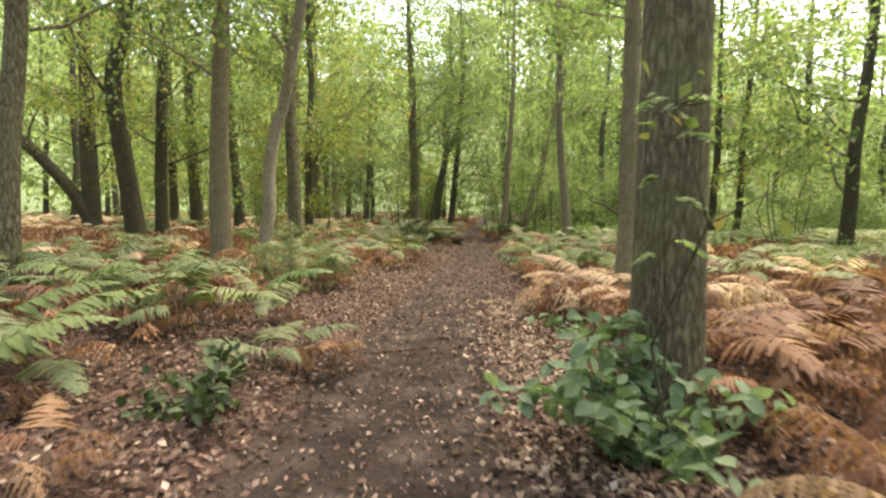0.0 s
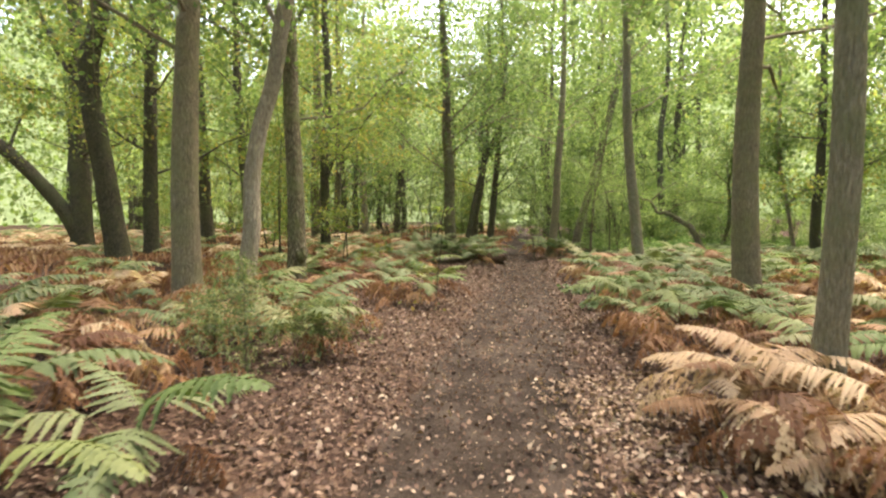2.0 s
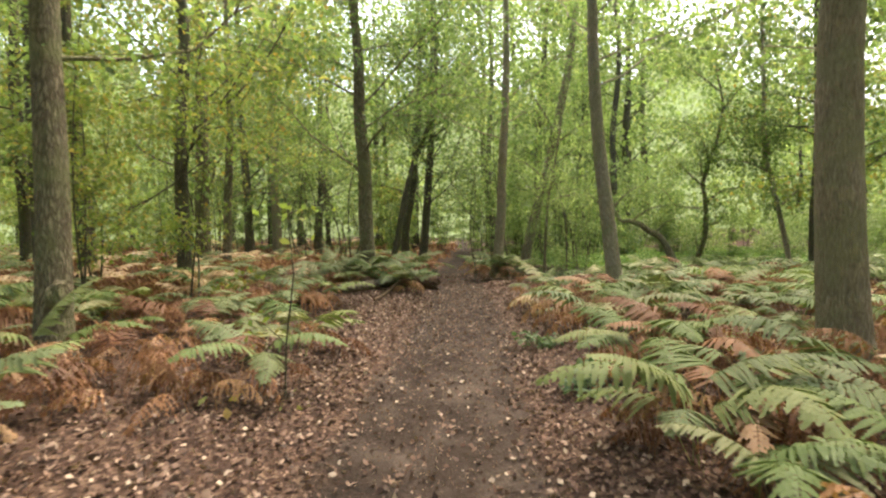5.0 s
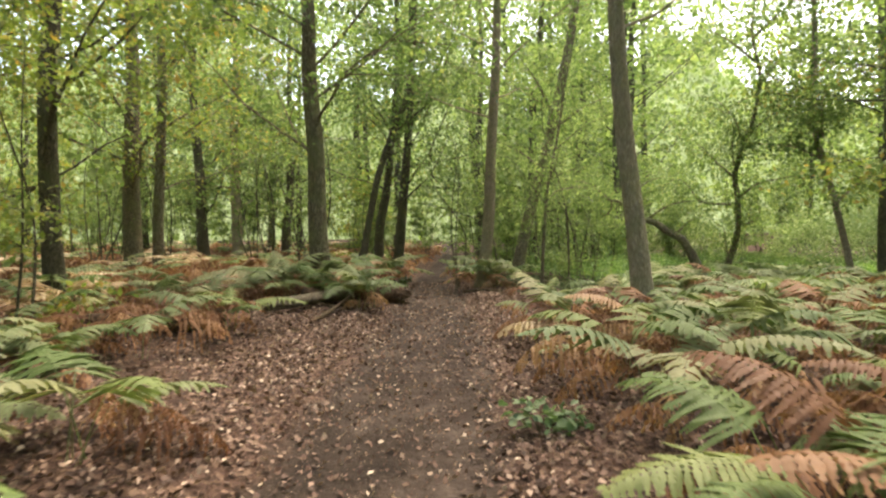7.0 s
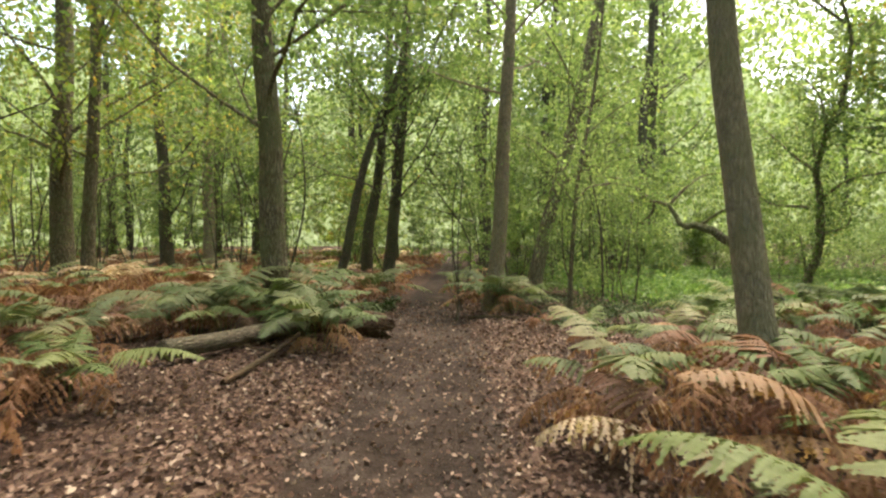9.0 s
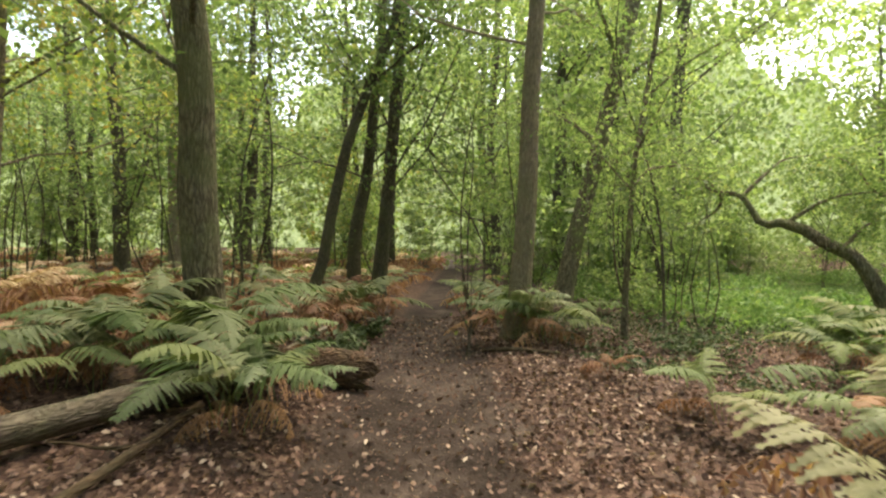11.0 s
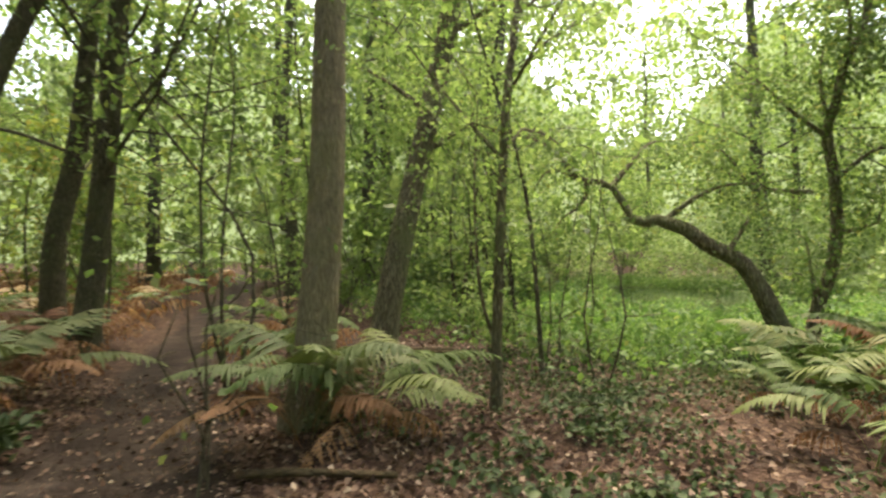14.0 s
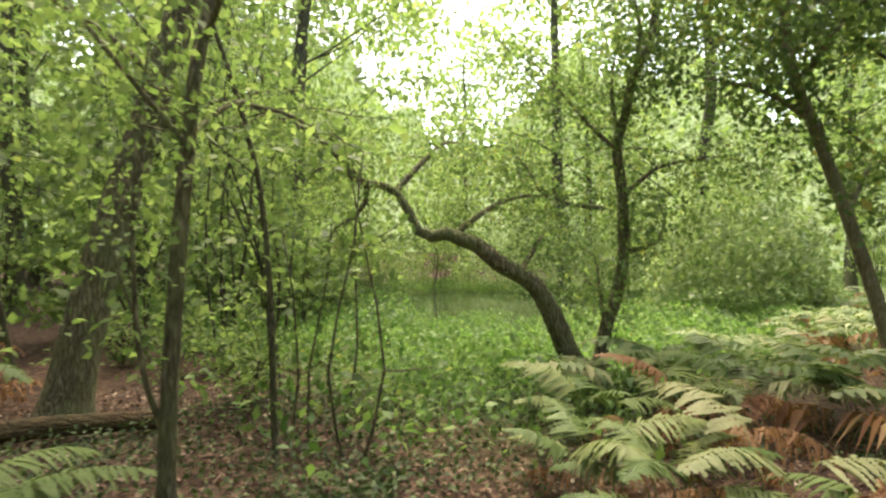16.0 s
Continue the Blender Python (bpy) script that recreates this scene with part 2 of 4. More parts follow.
def leaf_ovals(centres, size, rng, flat=0.6, width=0.55):
    """Broad six-cornered leaves, folded along the midrib."""
    n = len(centres)
    yaw, pitch, roll = rng.uniform(0, 6.28, n), rng.normal(-0.3, 0.9 * (1 - flat) + 0.15, n), rng.normal(0, 0.9 * (1 - flat) + 0.15, n)
    s = (size * rng.uniform(0.6, 1.35, n))[:, None]
    d = np.stack([np.cos(yaw) * np.cos(pitch), np.sin(yaw) * np.cos(pitch), np.sin(pitch)], 1)
    side = np.stack([-np.sin(yaw), np.cos(yaw), np.zeros(n)], 1)
    side = side * np.cos(roll)[:, None] + np.cross(d, side) * np.sin(roll)[:, None]
    up = np.cross(d, side)

    def at(along, across, lift):
        return centres + d * s * along + side * s * across * width + up * s * lift

    v = np.stack([at(-0.5, 0, 0), at(-0.16, 0.42, 0.09), at(0.2, 0.46, 0.05), at(0.5, 0, -0.1), at(0.2, -0.46, 0.05), at(-0.16, -0.42, 0.09)], 1).reshape(-1, 3)
    i = np.arange(n)[:, None] * 6
    return v, np.vstack([i + np.array([[0, 1, 2, 3]]), i + np.array([[0, 3, 4, 5]])])


# ---------------------------------------------------------------- the ground
PATH_Y = [-30, -10, 0, 4, 10, 14, 18.6, 23.6, 29, 34, 45, 60, 90]
PATH_X = [-1.5, -0.7, -0.45, -0.38, 0.13, 0.62, 1.05, 1.2, 1.35, 1.9, 3.0, 4.0, 6.0]
PATH_Z = [0.1, 0.05, 0.0, -0.04, -0.13, -0.19, -0.24, -0.24, -0.36, -0.4, -0.4, -0.4, -0.4]


def smooth(a, b, x):
    u = np.clip((x - a) / (b - a), 0, 1)
    return u * u * (3 - 2 * u)


def waves(x, y):
    return (np.sin(x * 1.3 + 0.7 * np.sin(y * 0.9)) * np.sin(y * 1.1 + 1.7) + 0.6 * np.sin(x * 2.9 + y * 1.7) + 0.5 * np.sin(x * 0.43 - y * 0.61 + 2)
            + 0.35 * np.sin(5.1 * x - 3.7 * y) * np.sin(4.3 * y + 2.1 * x))


def height(x, y):
    x, y = np.asarray(x, float), np.asarray(y, float)
    off = x - np.interp(y, PATH_Y, PATH_X)
    d = np.abs(off)
    z = np.interp(y, PATH_Y, PATH_Z)
    z = z + 0.13 * smooth(0.45, 1.5, d) + np.where(off < 0, 0.022, 0.012) * np.clip(d - 1.2, 0, 12)
    z = z + waves(x, y) * 0.035 * smooth(0.5, 2.5, d) + waves(x * 3.1, y * 3.3) * 0.006
    far_right = smooth(4.5, 13, x) * smooth(19, 25, y)
    z = z - 0.34 * far_right
    pond = np.exp(-(((x - 15.5) / 4.2) ** 4 + ((y - 32.5) / 3.6) ** 4))
    return z - 0.7 * pond + 1.2 * smooth(36, 60, y) * smooth(6, 20, x)


def trodden(x, y):
    d = np.abs(x - np.interp(y, PATH_Y, PATH_X))
    narrow = 1 - 0.35 * smooth(23.5, 26, y)
    return 1 - smooth(0.4 * narrow, 1.15 * narrow, d)


def grassy(x, y):
    return smooth(5.2, 7.5, x) * smooth(21.5, 25, y) * (1 - smooth(36, 44, y))


def axis(lo, hi, fine_lo, fine_hi, step):
    fine = np.arange(fine_lo, fine_hi + step / 2, step)
    grow = step * 1.16 ** np.arange(1, 80)
    left = fine_lo - np.cumsum(grow)
    right = fine_hi + np.cumsum(grow)
    return np.concatenate([left[left > lo][::-1], fine, right[right < hi]])


def build_ground():
    xs, ys = axis(-420, 420, -6, 8, 0.15), axis(-420, 420, -1, 29, 0.15)
    gx, gy = np.meshgrid(xs, ys)
    v = np.stack([gx, gy, height(gx, gy)], -1).reshape(-1, 3)
    nx, ny = len(xs), len(ys)
    i = (np.arange(ny - 1)[:, None] * nx + np.arange(nx - 1)[None, :]).ravel()
    me = mesh_np("ground", v, np.stack([i, i + 1, i + nx + 1, i + nx], 1), ground_material(), True)
    for name, fn in (("trodden", trodden), ("grassy", grassy)):
        me.attributes.new(name, "FLOAT", "POINT").data.foreach_set("value", fn(gx, gy).ravel().astype(np.float32))
    tagged(new("ground", me), "brown forest floor of fallen leaves with a trodden dirt path", "ground", kind="structure")


build_ground()

a = np.linspace(0, 2 * np.pi, 48, endpoint=False)
ringx, ringy = 15.5 + (6 + 0.7 * np.sin(3 * a)) * np.cos(a), 32.5 + (5.2 + 0.5 * np.sin(2 * a + 1)) * np.sin(a)
bm = bmesh.new()
bm.faces.new([bm.verts.new((x, y, -0.52)) for x, y in zip(ringx, ringy)])
water = bpy.data.meshes.new("water")
bm.to_mesh(water)
bm.free()
water.materials.append(water_material())
tagged(new("water", water), "still dark pond water beyond the meadow plants", "water", kind="structure")


# ---------------------------------------------------------------- trees
def limb_path(start, direction, length, rng, droop=0.0, step=0.7):
    d = np.array(direction, float)
    d /= np.linalg.norm(d)
    p = [np.array(start, float)]
    n = max(3, int(length / step))
    for k in range(n):
        d = d + rng.normal(0, 0.16, 3) + np.array([0, 0, 0.05 - droop * k / n])
        d /= np.linalg.norm(d)
        p.append(p[-1] + d * length / n)
    return np.array(p)


def sprays(points, count, rng, spread=0.55, thick=0.16):
    """Leaf centres in flat sprays round the given twig points."""
    idx = rng.integers(0, len(points), count)
    r = spread * np.sqrt(rng.uniform(0, 1, count))
    a = rng.uniform(0, 2 * np.pi, count)
    return points[idx] + np.stack([r * np.cos(a), r * np.sin(a), rng.normal(0, thick, count) - 0.25 * r], 1)


def trunk_points(lean, tall, rng, bend=0.4):
    n = 9
    z = np.linspace(0, tall, n)
    wob = np.cumsum(rng.normal(0, bend * tall / 90, (n, 2)), 0)
    wob -= wob[0]
    k = np.minimum(z, 7.0)
    return np.stack([lean[0] * k + wob[:, 0], lean[1] * k + wob[:, 1], z - 0.25 * (z == 0)], 1)


def tree_meshes(rng, pts, r, limbs, leaves, bark, leaf, leaf_size, low, segs, spread=0.7, limb_len=3.2, fine=0.12, flare=0.5):
    """Trunk, limbs and crown of one tree, in its own space."""
    p = curve_points(pts, fine)
    tall = p[-1, 2]
    zz = np.clip(p[:, 2], 0, None)
    rad = r * (1 - 0.78 * np.clip(zz / tall, 0, 1) ** 1.15) * (1 + flare * np.exp(-zz / 0.16) + 0.12 * np.exp(-zz / 0.7))
    trunk = mesh_np("trunk", *tube(p, rad, segs, 0.035, int(rng.integers(1e6))), bark, True)
    limb_meshes, twigs = [], []
    for k in range(limbs):
        f = (k + rng.uniform(0.2, 0.8)) / limbs
        z0 = low + (tall * 0.97 - low) * f
        i = int(np.argmin(abs(p[:, 2] - z0)))
        a = rng.uniform(0, 2 * np.pi)
        length = limb_len * (1 - 0.55 * f) * rng.uniform(0.7, 1.2)
        path = limb_path(p[i], (np.cos(a), np.sin(a), rng.uniform(0.15, 0.8)), length, rng, 0.06)
        r0 = min(rad[i] * 0.22, 0.012 + 0.01 * length)
        chunks = [tube(path, np.linspace(r0, 0.008, len(path)), 5)]
        twigs.extend(path[len(path) // 3:])
        for b in range(3):
            s = path[rng.integers(len(path) // 3, len(path))]
            q = limb_path(s, rng.normal(0, 1, 3) * (1, 1, 0.35), length * rng.uniform(0.3, 0.55), rng, 0.05, 0.5)
            chunks.append(tube(q, np.linspace(r0 * 0.4 + 0.004, 0.004, len(q)), 3))
            twigs.extend(q[1:])
        limb_meshes.append(mesh_np("limb", *join(chunks), bark, True))
    c = sprays(np.array(twigs), leaves, rng, spread)
    crown = mesh_np("crown", *leaf_quads(c, leaf_size, rng, 0.45), leaf)
    return trunk, limb_meshes, crown


def place_tree(x, y, meshes, label, category="tree", group="", name="oak_tree", turn=0.0, scale=1.0):
    m = pose(x, y, float(height(x, y)), 0, 0, turn) @ Matrix.Scale(scale, 4)
    t = thing(name, m, label, category, group)
    trunk, limbs, crown = meshes
    part("trunk", trunk, t)
    for l in limbs:
        part("limb", l, t)
    if crown:
        part("crown", crown, t)
    return t


# x, y at the foot, lean per metre in x and y, radius, bark, leaf, height of the first limb, words
NEAR_TREES = [
    (1.45, 3.4, -0.035, 0.017, 0.228, BARK, LEAF_OAK, 5.0, "thick straight oak trunk with ridged mossy bark beside the path"),
    (2.52, 7.5, -0.03, -0.06, 0.112, BARK_LIGHT, LEAF_OAK, 5.0, "smooth grey-brown trunk standing in tan bracken"),
    (4.36, 12.45, -0.048, 0.0, 0.215, BARK_GREY, LEAF_OAK, 5.0, "straight grey-brown trunk rising from green bracken"),
    (4.26, 18.23, -0.048, 0.08, 0.155, BARK_LIGHT, LEAF_OAK, 6.0, "smooth grey trunk bending gently in the bracken"),
    (-5.77, 6.79, 0.037, 0.031, 0.15, BARK, LEAF_OAK, 4.5, "brown trunk among pale bracken"),
    (-4.69, 10.93, -0.04, 0.08, 0.215, BARK_GREY, LEAF_OAK, 5.0, "straight grey-brown trunk with a mossy foot"),
    (-3.94, 13.57, -0.014, 0.057, 0.185, BARK, LEAF_OAK, 4.5, "dark brown trunk with a burr near its foot"),
    (-13.1, 19.33, -0.059, 0.062, 0.32, BARK_DARK, LEAF_YELLOW, 4.0, "dark trunk with yellowing crown in rusty bracken"),
]
MIDDLE_TREES = [
    (-9.29, 17.09, 0.046, -0.006, 0.2, BARK_DARK, LEAF_YELLOW, 4.0, "slender dark trunk in rusty bracken"),
    (-11.53, 24.33, -0.044, 0.026, 0.28, BARK_DARK, LEAF_YELLOW, 4.5, "dark upright trunk with thin crown"),
    (-5.11, 19.55, 0.014, -0.02, 0.15, BARK_DARK, LEAF_YELLOW, 3.5, "slim dark trunk with leafy side shoots"),
    (-5.73, 37.5, 0.023, 0.04, 0.24, BARK_DARK, LEAF_OAK, 4.0, "dark distant trunk under dense leaves"),
    (-1.26, 22.49, -0.076, -0.03, 0.215, BARK, LEAF_OAK, 4.5, "leaning brown oak trunk with rough bark beside logs"),
    (-0.54, 29.89, 0.09, -0.007, 0.18, BARK_DARK, LEAF_OAK, 4.2, "dark slender trunk, one of a close pair"),
    (0.13, 28.32, 0.075, 0.047, 0.175, BARK_DARK, LEAF_OAK, 4.2, "dark slender trunk, other of a close pair"),
    (2.48, 23.9, 0.08, 0.1, 0.16, BARK_GREY, LEAF_OAK, 8.0, "greenish grey trunk with ferns at its foot"),
]
BACK_TREES = [
    (10.6, 21.0, 0.02, 0.02, 0.16, BARK_DARK, LEAF_YELLOW, 3.2, "dark trunk with overhanging leafy boughs"),
    (11.6, 21.3, 0.04, 0.03, 0.14, BARK_DARK, LEAF_OAK, 3.2, "dark trunk behind another in the bracken"),
    (-7.77, 27.1, 0.033, 0.0, 0.27, BARK, LEAF_YELLOW, 4.0, "stout brown trunk in fading bracken"),
    (-6.65, 26.18, 0.046, -0.016, 0.15, BARK, LEAF_YELLOW, 4.0, "slim brown trunk close to a stout one"),
    (-7.36, 35.16, -0.02, 0.05, 0.24, BARK_GREY, LEAF_OAK, 4.5, "grey trunk far back in the bracken"),
    (-8.2, 44.0, 0.02, 0.0, 0.24, BARK_DARK, LEAF_OAK, 4.5, "dark trunk far back in the wood"),
]
TREES = NEAR_TREES + MIDDLE_TREES + BACK_TREES


def build_trees():
    for k, (x, y, lx, ly, r, bark, leaf, low, words) in enumerate(TREES):
        rng = np.random.default_rng(100 + k)
        near = y < 24 and abs(x) < 6
        pts = trunk_points((lx, ly), rng.uniform(12, 15), rng)
        me = tree_meshes(rng, pts, r, 18, 10500, bark, leaf, 0.12, low * (0.72 if k < len(NEAR_TREES) else 0.52), 28 if near else 14, 0.9, 4.6, fine=0.1 if near else 0.3)
        tree = place_tree(x, y, me, words)
        if "burr" in words:
            bm = bmesh.new()
            bmesh.ops.create_icosphere(bm, subdivisions=3, radius=0.13)
            for v in bm.verts:
                v.co *= 1 + 0.28 * noise.noise(v.co * 14)
                v.co.z *= 1.35
            lump = bpy.data.meshes.new("burr")
            bm.to_mesh(lump)
            bm.free()
            lump.materials.append(bark)
            part("burr", lump, tree, "knobbly bark burr").location = (0.15, -0.06, 0.8)


build_trees()


def bent_tree(x, y, points, radii, bark, words, leaf, leaves, branches=(), low_leaf=2.0, size=0.12, segs=16, name="oak_tree", seed=1, spread=0.5, thin=1.0):
    """A tree whose trunk follows the given line, in metres from its foot."""
    rng = np.random.default_rng(seed)
    p = curve_points(points, 0.12)
    rad = np.interp(np.linspace(0, 1, len(p)), np.linspace(0, 1, len(radii)), radii)
    rad = rad * (1 + 0.4 * np.exp(-np.clip(p[:, 2], 0, None) / 0.2))
    trunk = mesh_np("trunk", *tube(p, rad, segs, 0.06, seed), bark, True)
    limbs, twigs = [], [q for q in p if q[2] > low_leaf]
    for b in branches:
        q = curve_points(b, 0.15)
        r0 = 0.3 * radii[-1] + 0.018
        chunks = [tube(q, np.linspace((r0 + 0.012) * thin, 0.005, len(q)), 7, 0.05, seed)]
        for s in q[len(q) // 3::3]:
            w = limb_path(s, rng.normal(0, 1, 3) * (1, 1, 0.5), rng.uniform(0.4, 0.9), rng, 0.03, 0.15)
            chunks.append(tube(w, np.linspace(0.008, 0.003, len(w)), 4))
            twigs.extend(w)
        limbs.append(mesh_np("limb", *join(chunks), bark, True))
        twigs.extend(q[len(q) // 3:])
    crown = mesh_np("crown", *leaf_quads(sprays(np.array(twigs), leaves, rng, spread), size, rng, 0.4), leaf) if leaves else None
    return place_tree(x, y, (trunk, limbs, crown), words, name=name)


# pale dead-looking curved trunk
bent_tree(-3.83, 11.12, [(0, 0, -0.2), (-0.02, 0.05, 0.6), (0.05, 0.1, 1.3), (0.02, 0.2, 2.0), (0.12, 0.3, 2.8), (0.32, 0.35, 3.5), (0.5, 0.3, 4.3), (0.9, 0.3, 6.5), (1.2, 0.3, 9)], (0.15, 0.125, 0.12, 0.1, 0.06), BARK_PALE,
          "pale bare curving trunk with flaking bark", LEAF_OAK, 700, [[(0.5, 0.3, 4.3), (0.0, 0.4, 5.2), (-0.6, 0.6, 6.2)], [(0.8, 0.3, 6.2), (1.6, 0.6, 7.2), (2.4, 0.7, 8.0)]], 6, seed=3)
# leaning trunk and its upright neighbour
bent_tree(-12.9, 19.3, [(0, 0, -0.2), (-0.3, -0.1, 0.9), (-0.9, -0.3, 2.0), (-1.9, -0.7, 3.3), (-3.0, -1.0, 4.2), (-4.2, -1.3, 5.3), (-5.2, -1.5, 7.5)], (0.26, 0.2, 0.17, 0.12), BARK_DARK,
          "dark trunk leaning far over the bracken", LEAF_YELLOW, 1500, [[(-1.9, -0.7, 3.3), (-2.0, -0.2, 4.2), (-1.6, 0.2, 5.5)], [(-3.0, -1.0, 4.2), (-4.0, -0.4, 4.4), (-5.2, 0.0, 4.7)]], 3, seed=4)
# forked trunk
bent_tree(-9.55, 16.21, [(0, 0, -0.2), (-0.12, -0.1, 1.2), (-0.16, -0.3, 2.6), (-0.25, -0.5, 4.2), (-0.15, -0.6, 5.2), (0.2, -0.6, 6.5), (0.5, -0.6, 10)], (0.3, 0.24, 0.22, 0.2, 0.12), BARK_DARK,
          "dark trunk forked into two limbs at head height", LEAF_YELLOW, 1800, [[(-0.2, -0.5, 4.2), (-0.8, -0.6, 5.0), (-1.4, -0.6, 6.4), (-1.7, -0.6, 8.5)], [(0.2, -0.6, 6.5), (1.2, -0.3, 7.5), (2, 0, 8.6)]], 4.5, seed=5)
# curved slim trunk left of the pair
bent_tree(-0.95, 26.4, [(0, 0, -0.2), (0.02, 0, 0.3), (0.22, 0.08, 1.0), (0.4, 0.15, 2.0), (0.66, 0.25, 3.2), (1.05, 0.4, 4.4), (1.6, 0.5, 6.0), (1.8, 0.6, 9)], (0.11, 0.095, 0.09, 0.06), BARK_DARK,
          "slim dark trunk curving out of the bracken", LEAF_OAK, 900, [[(1.05, 0.4, 4.4), (1.8, 0.2, 5.0), (2.6, 0.0, 5.6)]], 4, seed=6)
# ivy-clad leaning trunk
bent_tree(3.76, 26.29, [(0, 0, -0.2), (0.22, 0.06, 0.9), (0.5, 0.16, 2.0), (0.85, 0.3, 3.2), (1.2, 0.45, 4.5), (1.9, 0.7, 7.5), (2.4, 0.9, 11)], (0.19, 0.155, 0.15, 0.13, 0.07), BARK,
          "rough brown trunk leaning over the undergrowth", LEAF_FAR, 5200, [[(0.9, 0.3, 3.3), (0.4, 0.9, 3.9), (-0.5, 1.2, 4.4)], [(0.7, 0.25, 2.7), (1.5, 0.1, 3.2), (2.3, -0.2, 3.4)], [(1.2, 0.45, 4.5), (2.2, 0.2, 5.2), (3.2, 0.2, 5.6)], [(1.3, 0.5, 5), (0.6, -0.3, 5.8), (0.0, -1.0, 6.2)]], 1.6, 0.07, seed=7)
# slim tree with an arching branch
bent_tree(3.92, 23.42, [(0, 0, -0.15), (0.0, 0.0, 0.4), (0.02, 0.0, 1.0), (0.06, 0.02, 1.6), (0.1, 0.05, 2.0), (0.16, 0.1, 2.5), (0.35, 0.25, 3.3), (0.6, 0.4, 4.6), (0.8, 0.5, 6.5)], (0.046, 0.04, 0.036, 0.03, 0.02), BARK,
          "slim brown tree with arching leafy branches", LEAF_FAR, 3000,
          [[(0.13, 0.07, 2.1), (0.4, 0.25, 2.35), (0.65, 0.5, 2.42), (1.1, 0.9, 2.5), (1.9, 1.6, 2.5), (2.9, 2.5, 2.4)], [(0.1, 0.0, 2.0), (-0.3, 0.3, 2.6), (-0.7, 0.5, 3.2)], [(0.2, 0.15, 2.6), (0.2, -0.5, 3.0), (0.1, -1.1, 3.2)], [(0.0, 0.0, 0.5), (-0.12, 0.05, 1.0), (-0.14, 0.1, 1.8), (-0.05, 0.2, 2.6)], [(0.4, 0.3, 3.4), (1.0, 0.0, 3.9), (1.7, -0.3, 4.2)]],
          1.7, 0.062, 10, seed=8, spread=0.5, thin=0.5)
# the crooked oak arching over the meadow
bent_tree(8.32, 23.85, [(0.1, -0.07, -0.2), (0, 0, 0.15), (-0.15, 0.1, 0.45), (-0.3, 0.2, 0.85), (-0.46, 0.34, 1.2), (-0.62, 0.46, 1.34), (-0.8, 0.6, 1.46), (-0.98, 0.74, 1.65), (-1.14, 0.86, 1.72), (-1.26, 0.95, 1.77), (-1.38, 1.05, 1.73), (-1.5, 1.14, 1.8), (-1.58, 1.2, 2.0), (-1.68, 1.28, 2.2), (-1.8, 1.37, 2.28), (-1.94, 1.48, 2.3), (-2.06, 1.58, 2.37)],
          (0.14, 0.12, 0.115, 0.1, 0.095, 0.08, 0.045, 0.035), BARK, "crooked oak trunk arching low over green undergrowth", LEAF_OAK, 5000,
          [[(-1.94, 1.48, 2.3), (-1.95, 1.5, 2.1), (-2.03, 1.55, 1.95), (-2.2, 1.67, 1.82), (-2.3, 1.77, 1.6)], [(-2.06, 1.58, 2.37), (-2.23, 1.7, 2.47), (-2.38, 1.82, 2.43), (-2.5, 1.92, 2.2)], [(-1.2, 0.9, 1.74), (-0.9, 0.75, 2.0), (-0.5, 0.6, 2.2), (0.1, 0.4, 2.25)], [(-1.7, 1.3, 2.2), (-1.3, 1.3, 2.6), (-0.8, 1.5, 2.9), (-0.2, 1.7, 3.0)], [(-2.0, 1.55, 2.35), (-2.6, 1.6, 2.8), (-3.3, 1.7, 2.9)], [(-0.6, 0.45, 1.34), (-0.2, 0.5, 1.7), (0.3, 0.8, 1.8)]],
          2.0, 0.055, 14, seed=9, spread=0.42)
# many-limbed oak behind it
bent_tree(9.0, 24.1, [(-0.1, 0, -0.2), (0, -0.1, 0.7), (0.1, -0.2, 1.15), (0.15, -0.25, 1.7), (0.13, -0.23, 2.4), (0.08, -0.18, 2.95), (0.15, -0.25, 3.35), (0.22, -0.32, 3.85), (0.36, -0.46, 4.3), (0.5, -0.5, 5.4), (0.4, -0.3, 6.6), (0.6, -0.2, 7.8)], (0.085, 0.075, 0.06, 0.045, 0.028, 0.014), BARK,
          "dark many-limbed oak with bright green leaves by the meadow", LEAF_OAK, 14000,
          [[(0.0, -0.1, 0.7), (-0.06, -0.05, 1.25), (-0.1, 0, 1.6), (-0.28, 0.17, 1.75)], [(0.14, -0.25, 2.35), (0.44, -0.54, 2.7), (0.72, -0.82, 2.78), (0.96, -1.06, 2.83), (1.3, -1.3, 2.75)], [(0.08, -0.18, 2.9), (-0.18, 0.08, 3.25), (-0.43, 0.33, 3.66), (-0.72, 0.62, 4.1)], [(0.06, -0.17, 3.2), (0.03, -0.13, 3.75), (0.09, -0.2, 4.3)], [(0.15, -0.25, 1.65), (0.45, -0.55, 1.78), (0.5, -0.6, 2.05), (0.44, -0.54, 2.3)], [(0.1, 0, 2.2), (-0.5, 0.4, 2.3), (-0.7, 0.6, 2.7), (-0.9, 0.8, 2.95), (-1.15, 1.05, 2.9)]] + [[(0.2, -0.3, 3.8), (0.8, -0.4, 4.4), (1.5, -0.6, 4.8)], [(0.2, -0.3, 3.6), (-0.2, -0.6, 4.3), (-0.8, -0.6, 4.9)], [(0.5, -0.5, 5.2), (1.2, -0.2, 5.9), (1.9, -0.1, 6.3)], [(0.45, -0.4, 5.8), (-0.2, -0.1, 6.5), (-0.9, 0.1, 6.9)], [(0.4, -0.3, 6.4), (0.9, -0.9, 7.0), (1.3, -1.4, 7.4)]],
          1.6, 0.07, 12, seed=10, spread=0.5)
